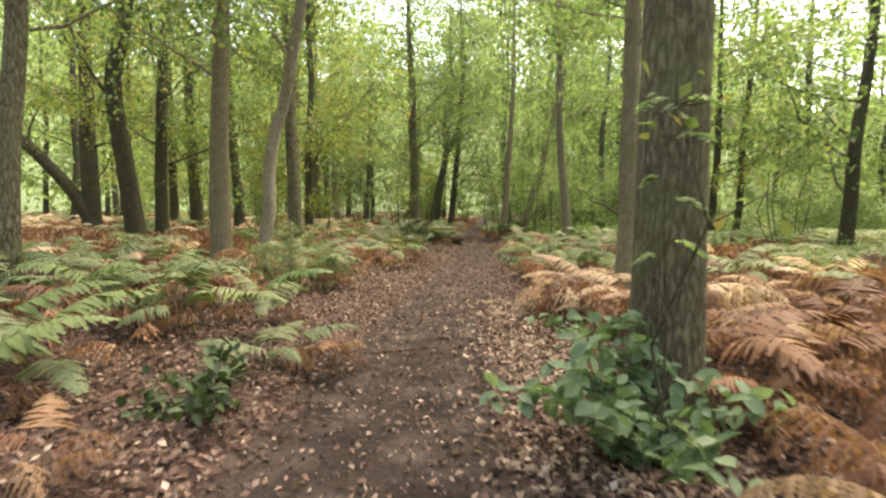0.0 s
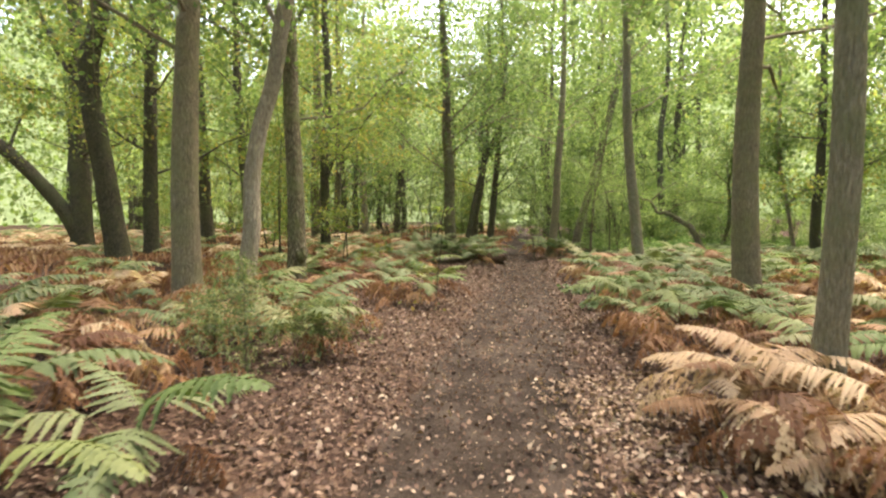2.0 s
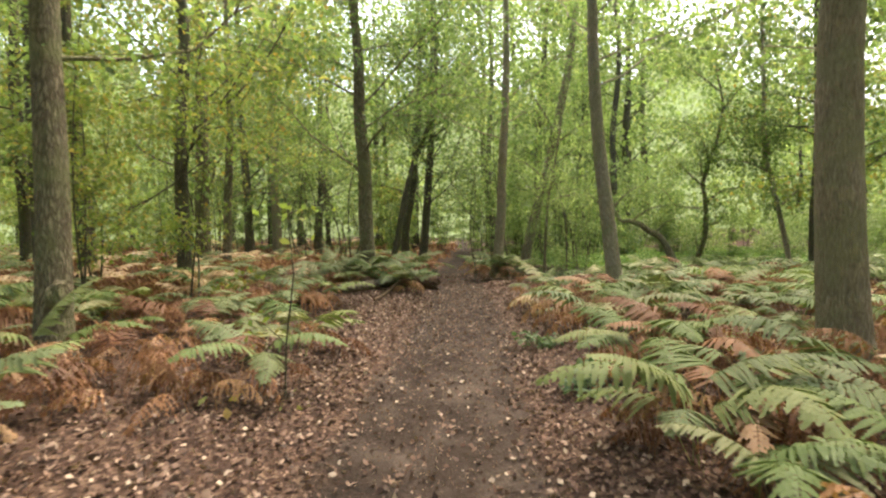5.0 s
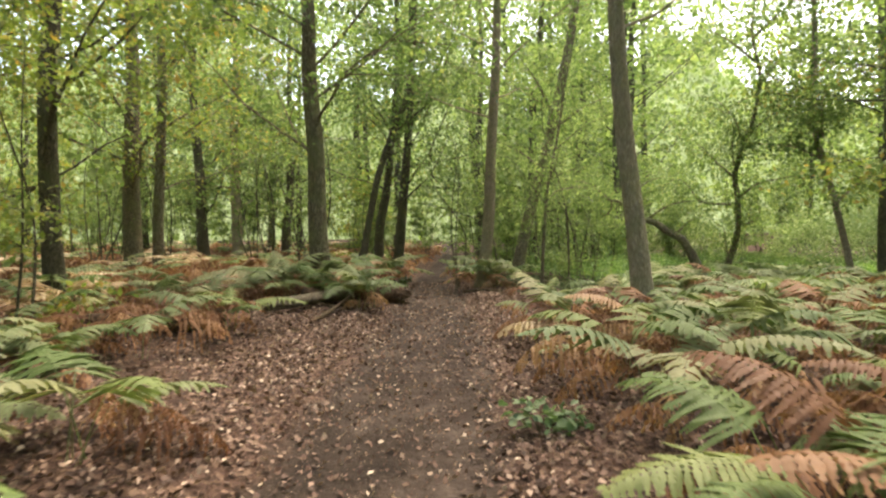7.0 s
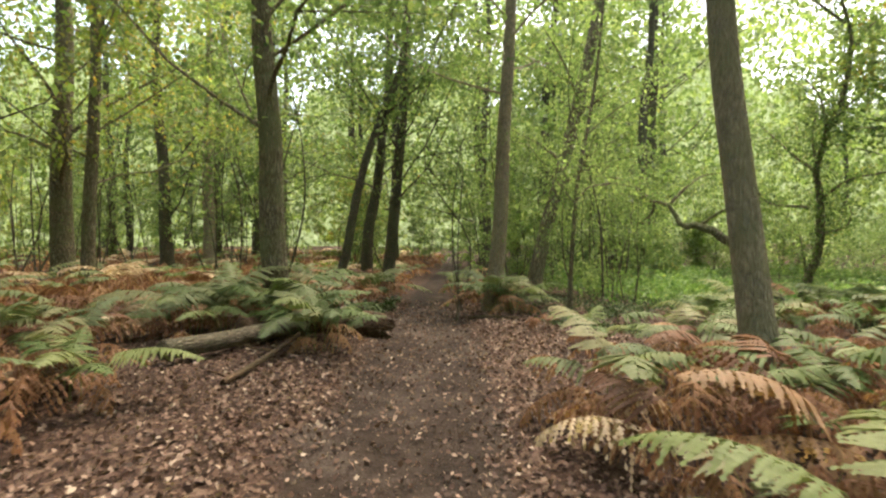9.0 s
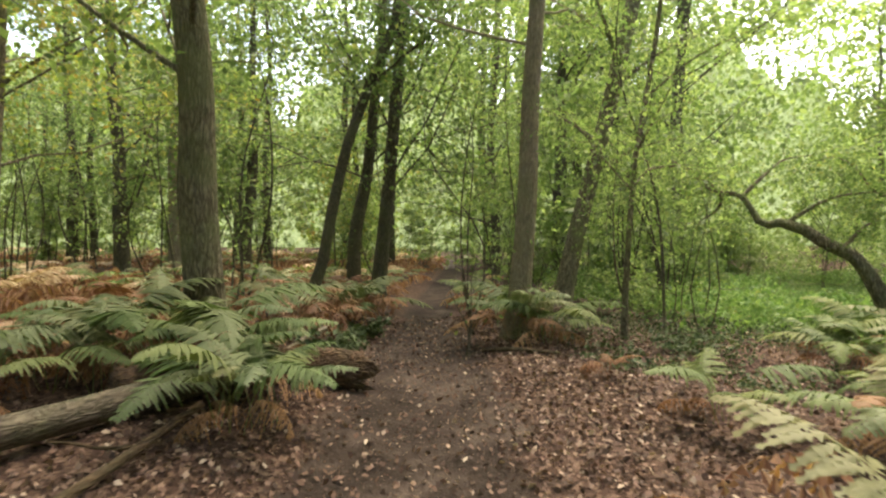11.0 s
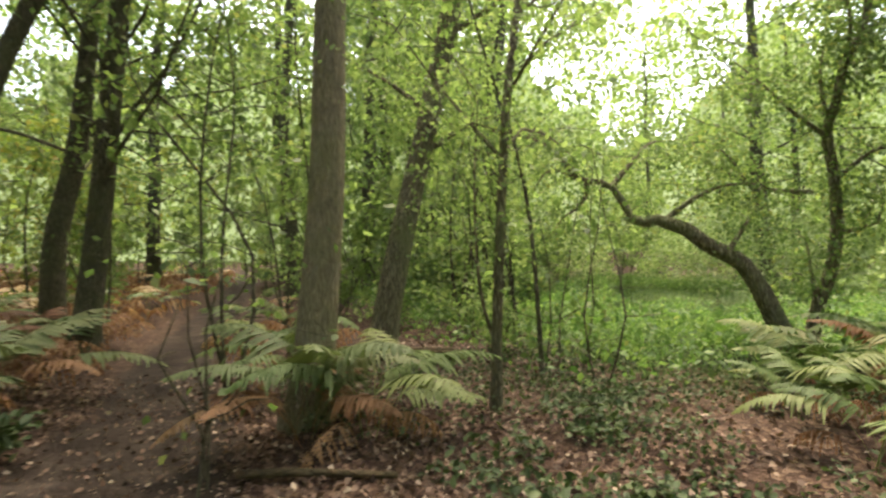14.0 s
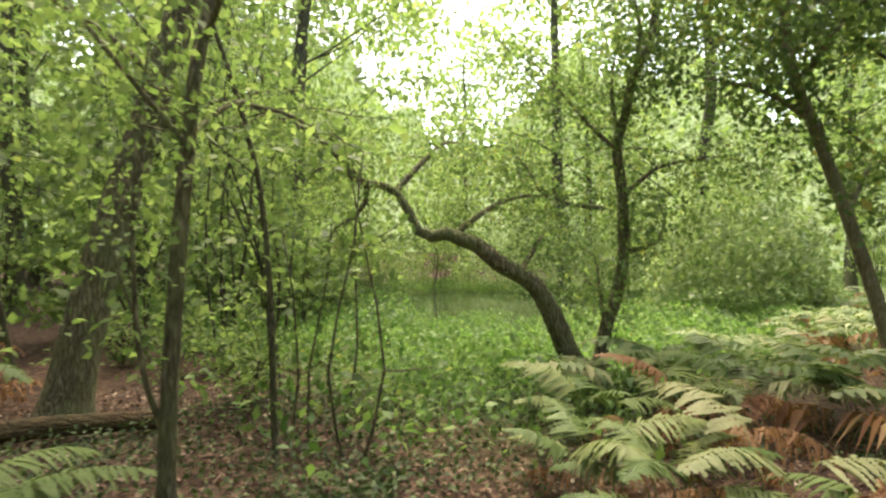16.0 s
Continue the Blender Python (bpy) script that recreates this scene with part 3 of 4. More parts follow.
# leaning pale trunk at the far side of the clearing
bent_tree(10.15, 21.3, [(0, 0, -0.2), (-0.02, 0.2, 0.8), (-0.07, 0.5, 1.9), (-0.12, 0.8, 2.9), (-0.15, 1.05, 3.8), (-0.1, 1.2, 6), (-0.1, 1.4, 9)], (0.07, 0.06, 0.055, 0.035), BARK_GREY,
          "leaning grey-brown trunk at the clearing's edge", LEAF_OAK, 5200, [[(-0.05, 0.75, 2.9), (-0.5, 1.2, 3.3), (-1.1, 1.8, 3.5)], [(-0.1, 0.95, 3.8), (0.4, 1.5, 4.2), (1, 2, 4.3)], [(-0.1, 0.9, 3.5), (-0.6, 0.3, 4.0), (-1.0, -0.3, 4.2)], [(-0.05, 0.5, 2.0), (0.5, 0.4, 2.5), (1.0, 0.2, 2.6)]], 2.6, 0.09, seed=11)


# ---------------------------------------------------------------- thin saplings and their stems
def sapling_meshes(seed, tall, leaves, leaf, stems=2, size=0.09, wide=0.13):
    rng = np.random.default_rng(seed)
    chunks, twigs = [], []
    for s in range(stems):
        top = np.array([rng.normal(0, wide * tall), rng.normal(0, wide * tall), tall * rng.uniform(0.75, 1)])
        foot = np.array([rng.normal(0, 0.08), rng.normal(0, 0.08), -0.1])
        p = curve_points([foot, foot + (top - foot) * 0.35 + rng.normal(0, 0.05 * tall, 3) * (1, 1, 0), foot + (top - foot) * 0.7 + rng.normal(0, 0.05 * tall, 3) * (1, 1, 0), top], 0.4)
        chunks.append(tube(p, np.linspace(0.006 + 0.003 * tall, 0.004, len(p)), 6, 0.03, seed + s))
        for b in range(int(3 + tall * 1.1)):
            i = rng.integers(int(len(p) * 0.22), len(p))
            a = rng.uniform(0, 6.28)
            q = limb_path(p[i], (np.cos(a), np.sin(a), rng.uniform(0.0, 0.7)), rng.uniform(0.12, 0.32) * tall * (1.15 - i / len(p)), rng, 0.05, 0.3)
            chunks.append(tube(q, np.linspace(0.007, 0.003, len(q)), 3))
            twigs.extend(q[1:])
    crown = mesh_np("crown", *leaf_quads(sprays(np.array(twigs), leaves, rng, 0.2 + 0.04 * tall, 0.08), size, rng, 0.45), leaf)
    return mesh_np("stem", *join(chunks), BARK_DARK, True), crown


def place_sapling(x, y, meshes, words, turn=0.0, scale=1.0, group=""):
    t = thing("sapling", pose(x, y, float(height(x, y)), 0, 0, turn) @ Matrix.Scale(scale, 4), words, "sapling", group)
    part("stem", meshes[0], t)
    part("crown", meshes[1], t)


def in_clear(x, y, room=1.4):
    """True where the walk, the pond or the open meadow must stay free."""
    d = abs(x - np.interp(y, PATH_Y, PATH_X))
    if d < room and y < 40:
        return True
    away, bearing = math.hypot(x - 3.2, y - 20.5), math.degrees(math.atan2(x - 3.2, y - 20.5))
    if 1.5 < away < 17 and 28 < bearing < 84:
        return True
    if ((x - 15) / 5.5) ** 2 + ((y - 32) / 5) ** 2 < 1:
        return True
    gap = abs((x - 3.2) - (y - 20.5) * 1.12)
    return gap < 1.5 and 20 < y < 48


SAPLINGS = [
    (1.95, 24.6, 4.8, 420, LEAF_OAK, 3, "thin many-stemmed sapling beside the path"), (1.8, 23.2, 1.6, 30, LEAF_OAK, 3, "bare upright twigs beside the path"),
    (5.2, 23.65, 2.3, 130, LEAF_OAK, 2, "thin crooked stem with few leaves"), (5.15, 24.25, 2.0, 120, LEAF_OAK, 2, "thin bowed stem with few leaves"), (5.58, 24.3, 2.4, 120, LEAF_OAK, 1, "thin straight stem in the undergrowth"),
    (-3.8, 17.0, 4.6, 1500, LEAF_YELLOW, 2, "young tree with yellowing leaves"), (-0.95, 12.2, 1.9, 60, LEAF_YELLOW, 1, "thin leaning sapling at the edge of the path"),
    (-2.2, 25.2, 3.0, 90, LEAF_OAK, 2, "thin forked sapling in rusty bracken"), (-5.4, 16.4, 5.2, 2600, LEAF_YELLOW, 2, "young tree with browning leaves"), (-6.6, 18.8, 5.4, 2200, LEAF_YELLOW, 3, "young tree with browning leaves"), (3.0, 29.0, 3.8, 420, LEAF_FAR, 3, "leafy clump of thin green saplings"),
    (1.24, 2.78, 2.3, 46, LEAF_YELLOW, 1, "thin sapling before a thick trunk"), (5.6, 27.6, 4.2, 600, LEAF_FAR, 3, "leafy clump of thin green saplings"), (7.0, 29.6, 4.2, 700, LEAF_FAR, 4, "leafy clump of thin green saplings"),
    (9.6, 15.2, 5.0, 1800, LEAF_OAK, 3, "leafy young tree behind the bracken"), (12.2, 18.3, 5.5, 1800, LEAF_OAK, 3, "leafy young tree behind the bracken"), (8.8, 9.6, 4.6, 1500, LEAF_OAK, 3, "leafy young tree behind the bracken"),
]
for k, (x, y, tall, leaves, leaf, stems, words) in enumerate(SAPLINGS):
    place_sapling(x, y, sapling_meshes(500 + k, tall, leaves, leaf, stems, wide=0.07), words)


def fill_saplings():
    kinds = [sapling_meshes(600 + k, (3.2, 4.2, 5.2, 6.0, 4.6)[k], (1000, 1200, 1400, 1500, 1200)[k], (LEAF_FAR, LEAF_OAK, LEAF_FAR, LEAF_FAR, LEAF_YELLOW)[k], 3, 0.135) for k in range(5)]
    words = ["young leafy tree in the understorey", "dark green leafy young tree in shade", "tall leafy young tree in the understorey", "tall thin young tree with spreading leaves", "yellowing young tree in the understorey"]
    rng = np.random.default_rng(71)
    made = 0
    while made < 92:
        y = rng.uniform(24, 50)
        x = rng.uniform(-26, 30)
        if in_clear(x, y, 2.0) or (x < 0 and y < 27 + 0.1 * abs(x)) or (1 < x < 7 and y < 28.5):
            continue
        k = int(rng.integers(0, 5))
        if k == 4 and x > 0:
            k = 2
        place_sapling(x, y, kinds[k], words[k], rng.uniform(0, 360), rng.uniform(0.75, 1.25), "understorey")
        made += 1


fill_saplings()


def fill_poles():
    """Thin bare poles reaching for the light between the trunks."""
    kinds = [sapling_meshes(660 + k, (6.5, 7.5, 5.6)[k], (260, 320, 200)[k], (LEAF_FAR, LEAF_OAK, LEAF_FAR)[k], (1, 2, 2)[k], 0.1, 0.05) for k in range(3)]
    rng = np.random.default_rng(73)
    made = 0
    while made < 60:
        y, x = rng.uniform(23, 42), rng.uniform(-18, 14)
        if in_clear(x, y, 1.3) or (x < 0 and y < 26):
            continue
        k = int(rng.integers(0, 3))
        place_sapling(x, y, kinds[k], "tall thin pole-like sapling with few leaves", rng.uniform(0, 360), rng.uniform(0.7, 1.2), "understorey")
        made += 1


fill_poles()


def fill_trees():
    kinds = []
    for k in range(6):
        rng = np.random.default_rng(800 + k)
        leaf = (LEAF_FAR, LEAF_FAR, LEAF_YELLOW, LEAF_OAK, LEAF_FAR, LEAF_FAR)[k]
        kinds.append(tree_meshes(rng, trunk_points(rng.normal(0, 0.05, 2), rng.uniform(12, 16), rng, 0.5), rng.uniform(0.14, 0.24), 14, 3300, BARK_DARK, leaf, 0.212, 1.5, 8, 1.0, 4.2, 0.5))
    words = ["leafy green oak deep in the wood", "tall leafy tree in the wood", "yellowing tree deep in the wood", "dark green tree in the wood", "slender leafy tree deep in the wood", "bright green tree in the wood"]
    rng = np.random.default_rng(81)
    made = 0
    for k, (x, y, big) in enumerate([(3.9, 35.5, 1.2), (6.8, 37.5, 1.3), (9.0, 42.5, 1.4), (5.2, 47, 1.45), (12.0, 46.5, 1.5), (14.5, 53, 1.6), (-0.3, 43, 1.3), (-3.2, 48, 1.4), (8.2, 52, 1.6), (18.5, 50, 1.5), (10, 33.8, 1.3), (12.6, 39.5, 1.5), (24, 35, 1.5), (23.5, 29, 1.3), (14.5, 14.5, 1.1), (11.5, 9.5, 1.05), (18, 17, 1.3), (-8.5, 21.5, 1.0), (-14, 27, 1.2)]):
        place_tree(x, y, kinds[(0, 1, 5, 4, 3)[k % 5]], words[(0, 1, 5, 4, 3)[k % 5]], group="wood", turn=77.0 * k, scale=big)
    while made < 62:
        y, x = rng.uniform(-4, 58), rng.uniform(-40, 44)
        d = abs(x - np.interp(y, PATH_Y, PATH_X))
        near = y < 30 and (d < 9 or (x < 0 and d < 14))
        if in_clear(x, y, 3.0) or near or (y < 31 and d < 6):
            continue
        k = int(rng.integers(0, 6))
        trunk, limbs, crown = kinds[k]
        place_tree(x, y, (trunk, limbs, crown), words[k], group="wood", turn=rng.uniform(0, 360), scale=rng.uniform(0.85, 1.25))
        made += 1


fill_trees()


def far_woods():
    """The leafy depth of the wood all round, too far to tell trees apart."""
    rng = np.random.default_rng(91)
    n = 112000
    a = rng.uniform(-np.pi, np.pi, n)
    r = rng.uniform(44, 66, n)
    lump = 0.5 + 0.5 * np.sin(a * 37 + 3 * np.sin(a * 11)) * np.sin(a * 17 + 1)
    z = rng.uniform(0, 1, n) ** 0.85 * (25 + 9 * lump) * (1 + 0.45 * np.exp(-((a - 0.15) / 0.3) ** 2)) * (1 - 0.38 * np.exp(-((a - 0.715) / 0.07) ** 2))
    x, y = 1 + r * np.sin(a), 16 + r * np.cos(a)
    c = np.stack([x, y, z + height(x, y)], 1)
    tagged(new("far_foliage", mesh_np("far_foliage", *leaf_quads(c, np.where(z > 9, 0.55, 0.62), rng, 0.2, 0.7), LEAF_FAR)), "dense green foliage deep in the wood", "foliage", kind="stuff")


far_woods()


def glowing_wood():
    """A mottled green distance that closes the wood all round, with an uneven top; it emits light in place of haze."""
    m, t, p, out = nodes_of("glowing_wood")
    a1, a2 = noise_of(t, coords(t), 0.8, 9, 0.8), noise_of(t, coords(t), 0.09, 4)
    col = ramp(t, a1, [(0.3, (0.07, 0.11, 0.035)), (0.5, (0.15, 0.22, 0.075)), (0.7, (0.26, 0.33, 0.14))])
    t.links.new(blend(t, a2, col, blend(t, 1.0, col, (1.5, 1.35, 1.2), "MULTIPLY")), p.inputs["Base Color"])
    p.inputs["Roughness"].default_value = 1.0
    bump(t, a1, p, 1.0, 1.5)
    # added emission: the pale, bright haze of the distance, no real source
    haze_glow = ramp(t, a1, [(0.3, (0.16, 0.21, 0.1)), (0.5, (0.3, 0.37, 0.2)), (0.7, (0.5, 0.56, 0.36))])
    t.links.new(haze_glow, p.inputs["Emission Color"])
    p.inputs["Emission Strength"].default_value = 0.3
    n, rows = 420, 14
    a = np.linspace(0, 2 * np.pi, n, endpoint=False)
    rng = np.random.default_rng(92)
    top = 22 + 3 * np.sin(a * 13 + 1) + 2.5 * np.sin(a * 29) + 1.6 * np.sin(a * 67 + 2) + rng.normal(0, 0.9, n)
    top = top * (1 - 0.38 * np.exp(-((a - 0.715) / 0.07) ** 2))
    k = np.linspace(0, 1, rows)[:, None]
    r = 72 + 1.6 * np.sin(a * 41)[None, :] * np.sin(k * 9) + rng.normal(0, 0.6, (rows, n))
    v = np.stack([1 + r * np.sin(a), 16 + r * np.cos(a), -2 + k * (top + 2)], -1).reshape(-1, 3)
    i, j = np.arange(rows - 1)[:, None] * n, np.arange(n)[None, :]
    f = np.stack([i + j, i + (j + 1) % n, i + n + (j + 1) % n, i + n + j], -1).reshape(-1, 4)
    tagged(new("backdrop", mesh_np("backdrop", v, f, m)), "glowing green backdrop for the hazy depth of the wood", "backdrop", kind="structure")


glowing_wood()


# ---------------------------------------------------------------- bracken
def frond(seed, style, pairs=17, teeth=True, tooth=0.026):
    """One bracken frond: a rising stalk and an arching, lacy blade along +x."""
    rng = np.random.default_rng(seed)
    dead = style == "dead"
    rise = rng.uniform(0.34, 0.5) * (0.75 if dead else 1)
    reach = rng.uniform(0.14, 0.24)
    n = 20
    u = np.linspace(0, 1, n)
    blade = rng.uniform(0.62, 0.8)
    droop = rng.uniform(0.9, 1.5) if dead else rng.uniform(0.35, 0.75)
    angle = 0.45 - (0.45 + droop) * u ** 1.2
    bx = reach + np.concatenate([[0], np.cumsum(np.cos(angle[:-1]))]) * blade / (n - 1)
    bz = rise + np.concatenate([[0], np.cumsum(np.sin(angle[:-1]))]) * blade / (n - 1)
    by = 0.06 * rng.normal() * u ** 2
    bz = np.maximum(bz, 0.05 + 0.02 * u)
    spine = np.stack([bx, by, bz], 1)
    stalk = np.array([[0, 0, -0.04], [reach * 0.35, 0, rise * 0.45], [reach * 0.75, 0, rise * 0.82]])
    full = np.vstack([stalk, spine])
    v, f = [], []
    full = full[[0, 1, 2, 3, 7, 11, 15, 19, len(full) - 1]] if teeth else full[[0, 3, 10, len(full) - 1]]
    w = np.linspace(0.0055, 0.0012, len(full))
    off = np.array([[0, 1, 0], [0, -0.5, 0.87], [0, -0.5, -0.87]])
    ring = (full[:, None, :] + w[:, None, None] * off[None]).reshape(-1, 3)
    v.extend(ring)
    for i in range(len(full) - 1):
        for j in range(3):
            a, b = 3 * i + j, 3 * i + (j + 1) % 3
            f.append((a, b, b + 3))
            f.append((a, b + 3, a + 3))
    for k in range(pairs):
        s = 0.03 + 0.95 * k / pairs
        base = np.array([np.interp(s, u, spine[:, j]) for j in range(3)])
        nxt = np.array([np.interp(min(1, s + 0.03), u, spine[:, j]) for j in range(3)])
        fw = (nxt - base) / (np.linalg.norm(nxt - base) + 1e-9)
        length = 0.27 * (1 - s) ** 0.85 * (0.75 + 0.25 * min(1, s * 8)) + 0.012
        for side in (-1, 1):
            out = np.array([0, side, 0]) * 0.93 + fw * rng.uniform(0.25, 0.45)
            out[2] += rng.normal(-0.16, 0.1) - (rng.uniform(0.0, 1.1) if dead else 0)
            out = out + fw * (rng.normal(0, 0.3) if dead else rng.normal(0, 0.05))
            out /= np.linalg.norm(out)
            across = fw - out * (fw @ out)
            across /= np.linalg.norm(across)
            sag = (0.5 if dead else 0.3) * rng.uniform(0.5, 1.5)
            m = max(2, int(length / tooth)) if teeth else 1
            if not teeth:
                wd = blade / pairs * (0.34 if dead else 0.5)
                i = len(v)
                tip = base + out * length - np.array([0, 0, sag * length])
                mid = base + out * length * 0.4
                v.extend([base, mid + across * wd, tip, mid - across * wd])
                f.extend([(i, i + 1, i + 2), (i, i + 2, i + 3)])
                continue
            curl = rng.normal(0, 0.5) if dead else rng.normal(0, 0.12)
            length *= rng.uniform(0.8, 1.1)
            wide = blade / pairs * (0.34 if dead else 0.52)
            if not dead:
                i = len(v)
                p1, p2 = (base + out * length * q - np.array([0, 0, sag * length * q * q]) for q in (0.45, 1.0))
                v.extend([base, p1 + across * wide, p2, p1 - across * wide])
                f.extend([(i, i + 1, i + 2), (i, i + 2, i + 3)])
            for q in range(m):
                if dead and rng.uniform() < 0.16:
                    continue
                t0, t1 = q / m, (q + 1) / m
                p0 = base + out * length * t0 - np.array([0, 0, sag * length * t0 ** 2])
                p1 = base + out * length * t1 - np.array([0, 0, sag * length * t1 ** 2])
                wd = (blade / pairs * 0.6) * (1 - t0) ** 0.5 * (0.85 if dead else 1) * rng.uniform(0.85, 1.15) + 0.002
                for e in (-1, 1):
                    tip = (p0 + p1) / 2 + across * e * wd + out * wd * 0.35 + np.array([0, 0, -abs(curl) * wd + rng.normal(0, 0.1) * wd])
                    i = len(v)
                    v.extend([p0 + (p0 - p1) * 0.15, p1, tip])
                    f.append((i, i + 1, i + 2))
    return np.array(v), np.array(f)


FRONDS = {}
for kind in FERN:
    style = "dead" if kind in ("rust", "tan") else "live"
    FRONDS[kind] = [mesh_np("frond", *frond(40 + k, "dead" if style == "dead" and k < 3 else "live"), FERN[kind]) for k in range(4)]

    FRONDS[kind] += [mesh_np("frond", *frond(50 + k, "live" if k else style, 24, True, 0.017), FERN[kind]) for k in range(3)]

FERN_WORDS = {
    "green": "fresh green bracken fern with arching fronds", "lime": "yellow-green fading bracken fern",
    "tan": "tan dried bracken fern with curled fronds", "rust": "rust-brown dead bracken fern, collapsed",
}


def fern(x, y, kind, rng, scale=1.0, count=6, extra=None, fine=False):
    t = thing("bracken_fern", pose(x, y, float(height(x, y)) - 0.01), FERN_WORDS[kind], "fern", "bracken beside the path")
    start = rng.uniform(0, 360)
    if kind in ("green", "lime"):
        for k in range(2):
            o = part("frond", FRONDS["rust"][int(rng.integers(0, 3))], t, "withered rust-brown frond")
            o.matrix_basis = pose(rng.normal(0, 0.06), rng.normal(0, 0.06), 0, rng.normal(0, 8), rng.uniform(6, 22), rng.uniform(0, 360)) @ Matrix.Scale(scale * rng.uniform(0.6, 0.8), 4)
    for k in range(count):
        kk = extra if extra and rng.uniform() < 0.35 else kind
        o = part("frond", FRONDS[kk][int(rng.integers(4, 7) if fine else rng.integers(0, 4))], t)
        s = scale * rng.uniform(0.75, 1.15)
        o.matrix_basis = pose(rng.normal(0, 0.05), rng.normal(0, 0.05), 0, rng.normal(0, 6), rng.normal(0, 9), start + k * 360 / count + rng.normal(0, 22)) @ Matrix.Scale(s, 4)
    return t


def fern_kind(x, y, rng):
    side = x - np.interp(y, PATH_Y, PATH_X)
    u = rng.uniform()
    if side > 0:
        if y > 19.2:
            return "green" if u < 0.66 else "lime" if u < 0.84 else "rust"
        if y < 5.6:
            return "rust" if u < 0.85 else "lime"
        if y < 8.3:
            return "rust" if u < 0.58 else "tan" if u < 0.9 else "lime"
        if y < 10.5:
            return "green" if u < 0.35 else "lime" if u < 0.6 else "rust" if u < 0.9 else "tan"
        return "green" if u < 0.5 else "lime" if u < 0.62 else "rust" if u < 0.95 else "tan"
    if y < 9.5:
        return "lime" if u < 0.5 else "rust" if u < 0.86 else "tan"
    return "rust" if u < 0.7 else "lime" if u < 0.84 else "tan" if u < 0.92 else "green"


def fern_room(x, y, rng):
    side = x - np.interp(y, PATH_Y, PATH_X)
    if side > 0:
        if y > 19.6:
            return (x > 6.3 and y < 22.6 and rng.uniform() < 0.35) or (y > 25.0 and side > 0.8 and x < 3.4 and rng.uniform() < 0.75)
        lo = np.interp(y, [8, 9, 12, 15, 18.2, 19.6], [1.5, 1.5, 1.85, 1.75, 1.4, 3.0])
        if 6 > y > 1 and side < 2.0:
            return False
        return side > lo
    d = -side
    if y < 7:
        return d > 1.7 and rng.uniform() < 0.45 + 0.15 * (d - 1.5)
    if y < 12:
        return d > 1.9 and rng.uniform() < 0.62
    if y < 14.5:
        return d > 1.7 and rng.uniform() < 0.8
    if y < 19:
        return d > 2.9
    if y < 22:
        return d > (3.1 if y < 21 else 2.4)
    return d > (1.5 if y < 24 else 0.85)


REST = []


FERNS_START = [
    (-0.05, 20.35, "green", 0.95, "lime"),
    (-0.45, 20.65, "green", 1.05, "lime"),
    (-0.25, 20.15, "green", 1.0, "lime"),
    (7.3, 22.0, "rust", 0.8, None),
    (7.8, 22.6, "green", 1.0, "rust"),
    (8.4, 22.2, "lime", 1.0, "green"),
    (8.7, 23.0, "green", 1.0, None),
    (8.6, 21.4, "green", 1.1, None),
    (-1.6, 21.0, "lime", 1.15, "green"),
    (-0.9, 21.5, "green", 1.4, "lime"),
    (-1.8, 21.6, "lime", 1.4, "green"),
    (-2.1, 21.1, "green", 1.2, "lime"),
    (-0.7, 21.35, "green", 1.1, None),
    (2.4, 23.45, "rust", 0.85, None),
    (2.8, 23.3, "green", 1.0, "lime"),
    (2.5, 23.65, "lime", 1.15, None),
    (2.95, 23.75, "green", 1.0, None),
    (3.35, 20.2, "green", 0.8, None),
]
FERNS_MIDDLE = [
    (4.1, 19.4, "green", 0.85, "rust"),
    (1.75, 5.9, "tan", 0.9, None),
    (2.2, 5.6, "tan", 0.95, None),
    (2.7, 6.0, "tan", 1.0, None),
    (2.5, 4.9, "rust", 0.9, None),
    (3.1, 4.4, "rust", 0.9, None),
    (2.6, 3.7, "rust", 0.85, None),
    (2.9, 21.35, "rust", 0.45, None),
    (6.0, 21.8, "green", 0.9, None),
    (-1.8, 18.0, "green", 0.95, None),
    (1.9, 10.6, "green", 1.0, "lime"),
    (1.85, 6.7, "tan", 1.0, None),
    (1.6, 7.2, "tan", 0.85, None),
    (2.3, 6.3, "tan", 1.0, None),
    (2.4, 12.5, "green", 1.05, None),
    (-1.45, 4.3, "lime", 0.7, None),
    (-1.0, 4.6, "rust", 0.6, None),
    (-1.95, 2.35, "rust", 0.5, None),
]
FERNS_END = [
    (5.2, 20.5, "green", 0.7, "lime"),
    (5.4, 21.5, "lime", 0.75, "green"),
    (5.95, 22.3, "green", 0.75, None),
    (6.7, 22.8, "green", 0.85, None),
    (5.9, 20.9, "green", 0.8, "rust"),
]


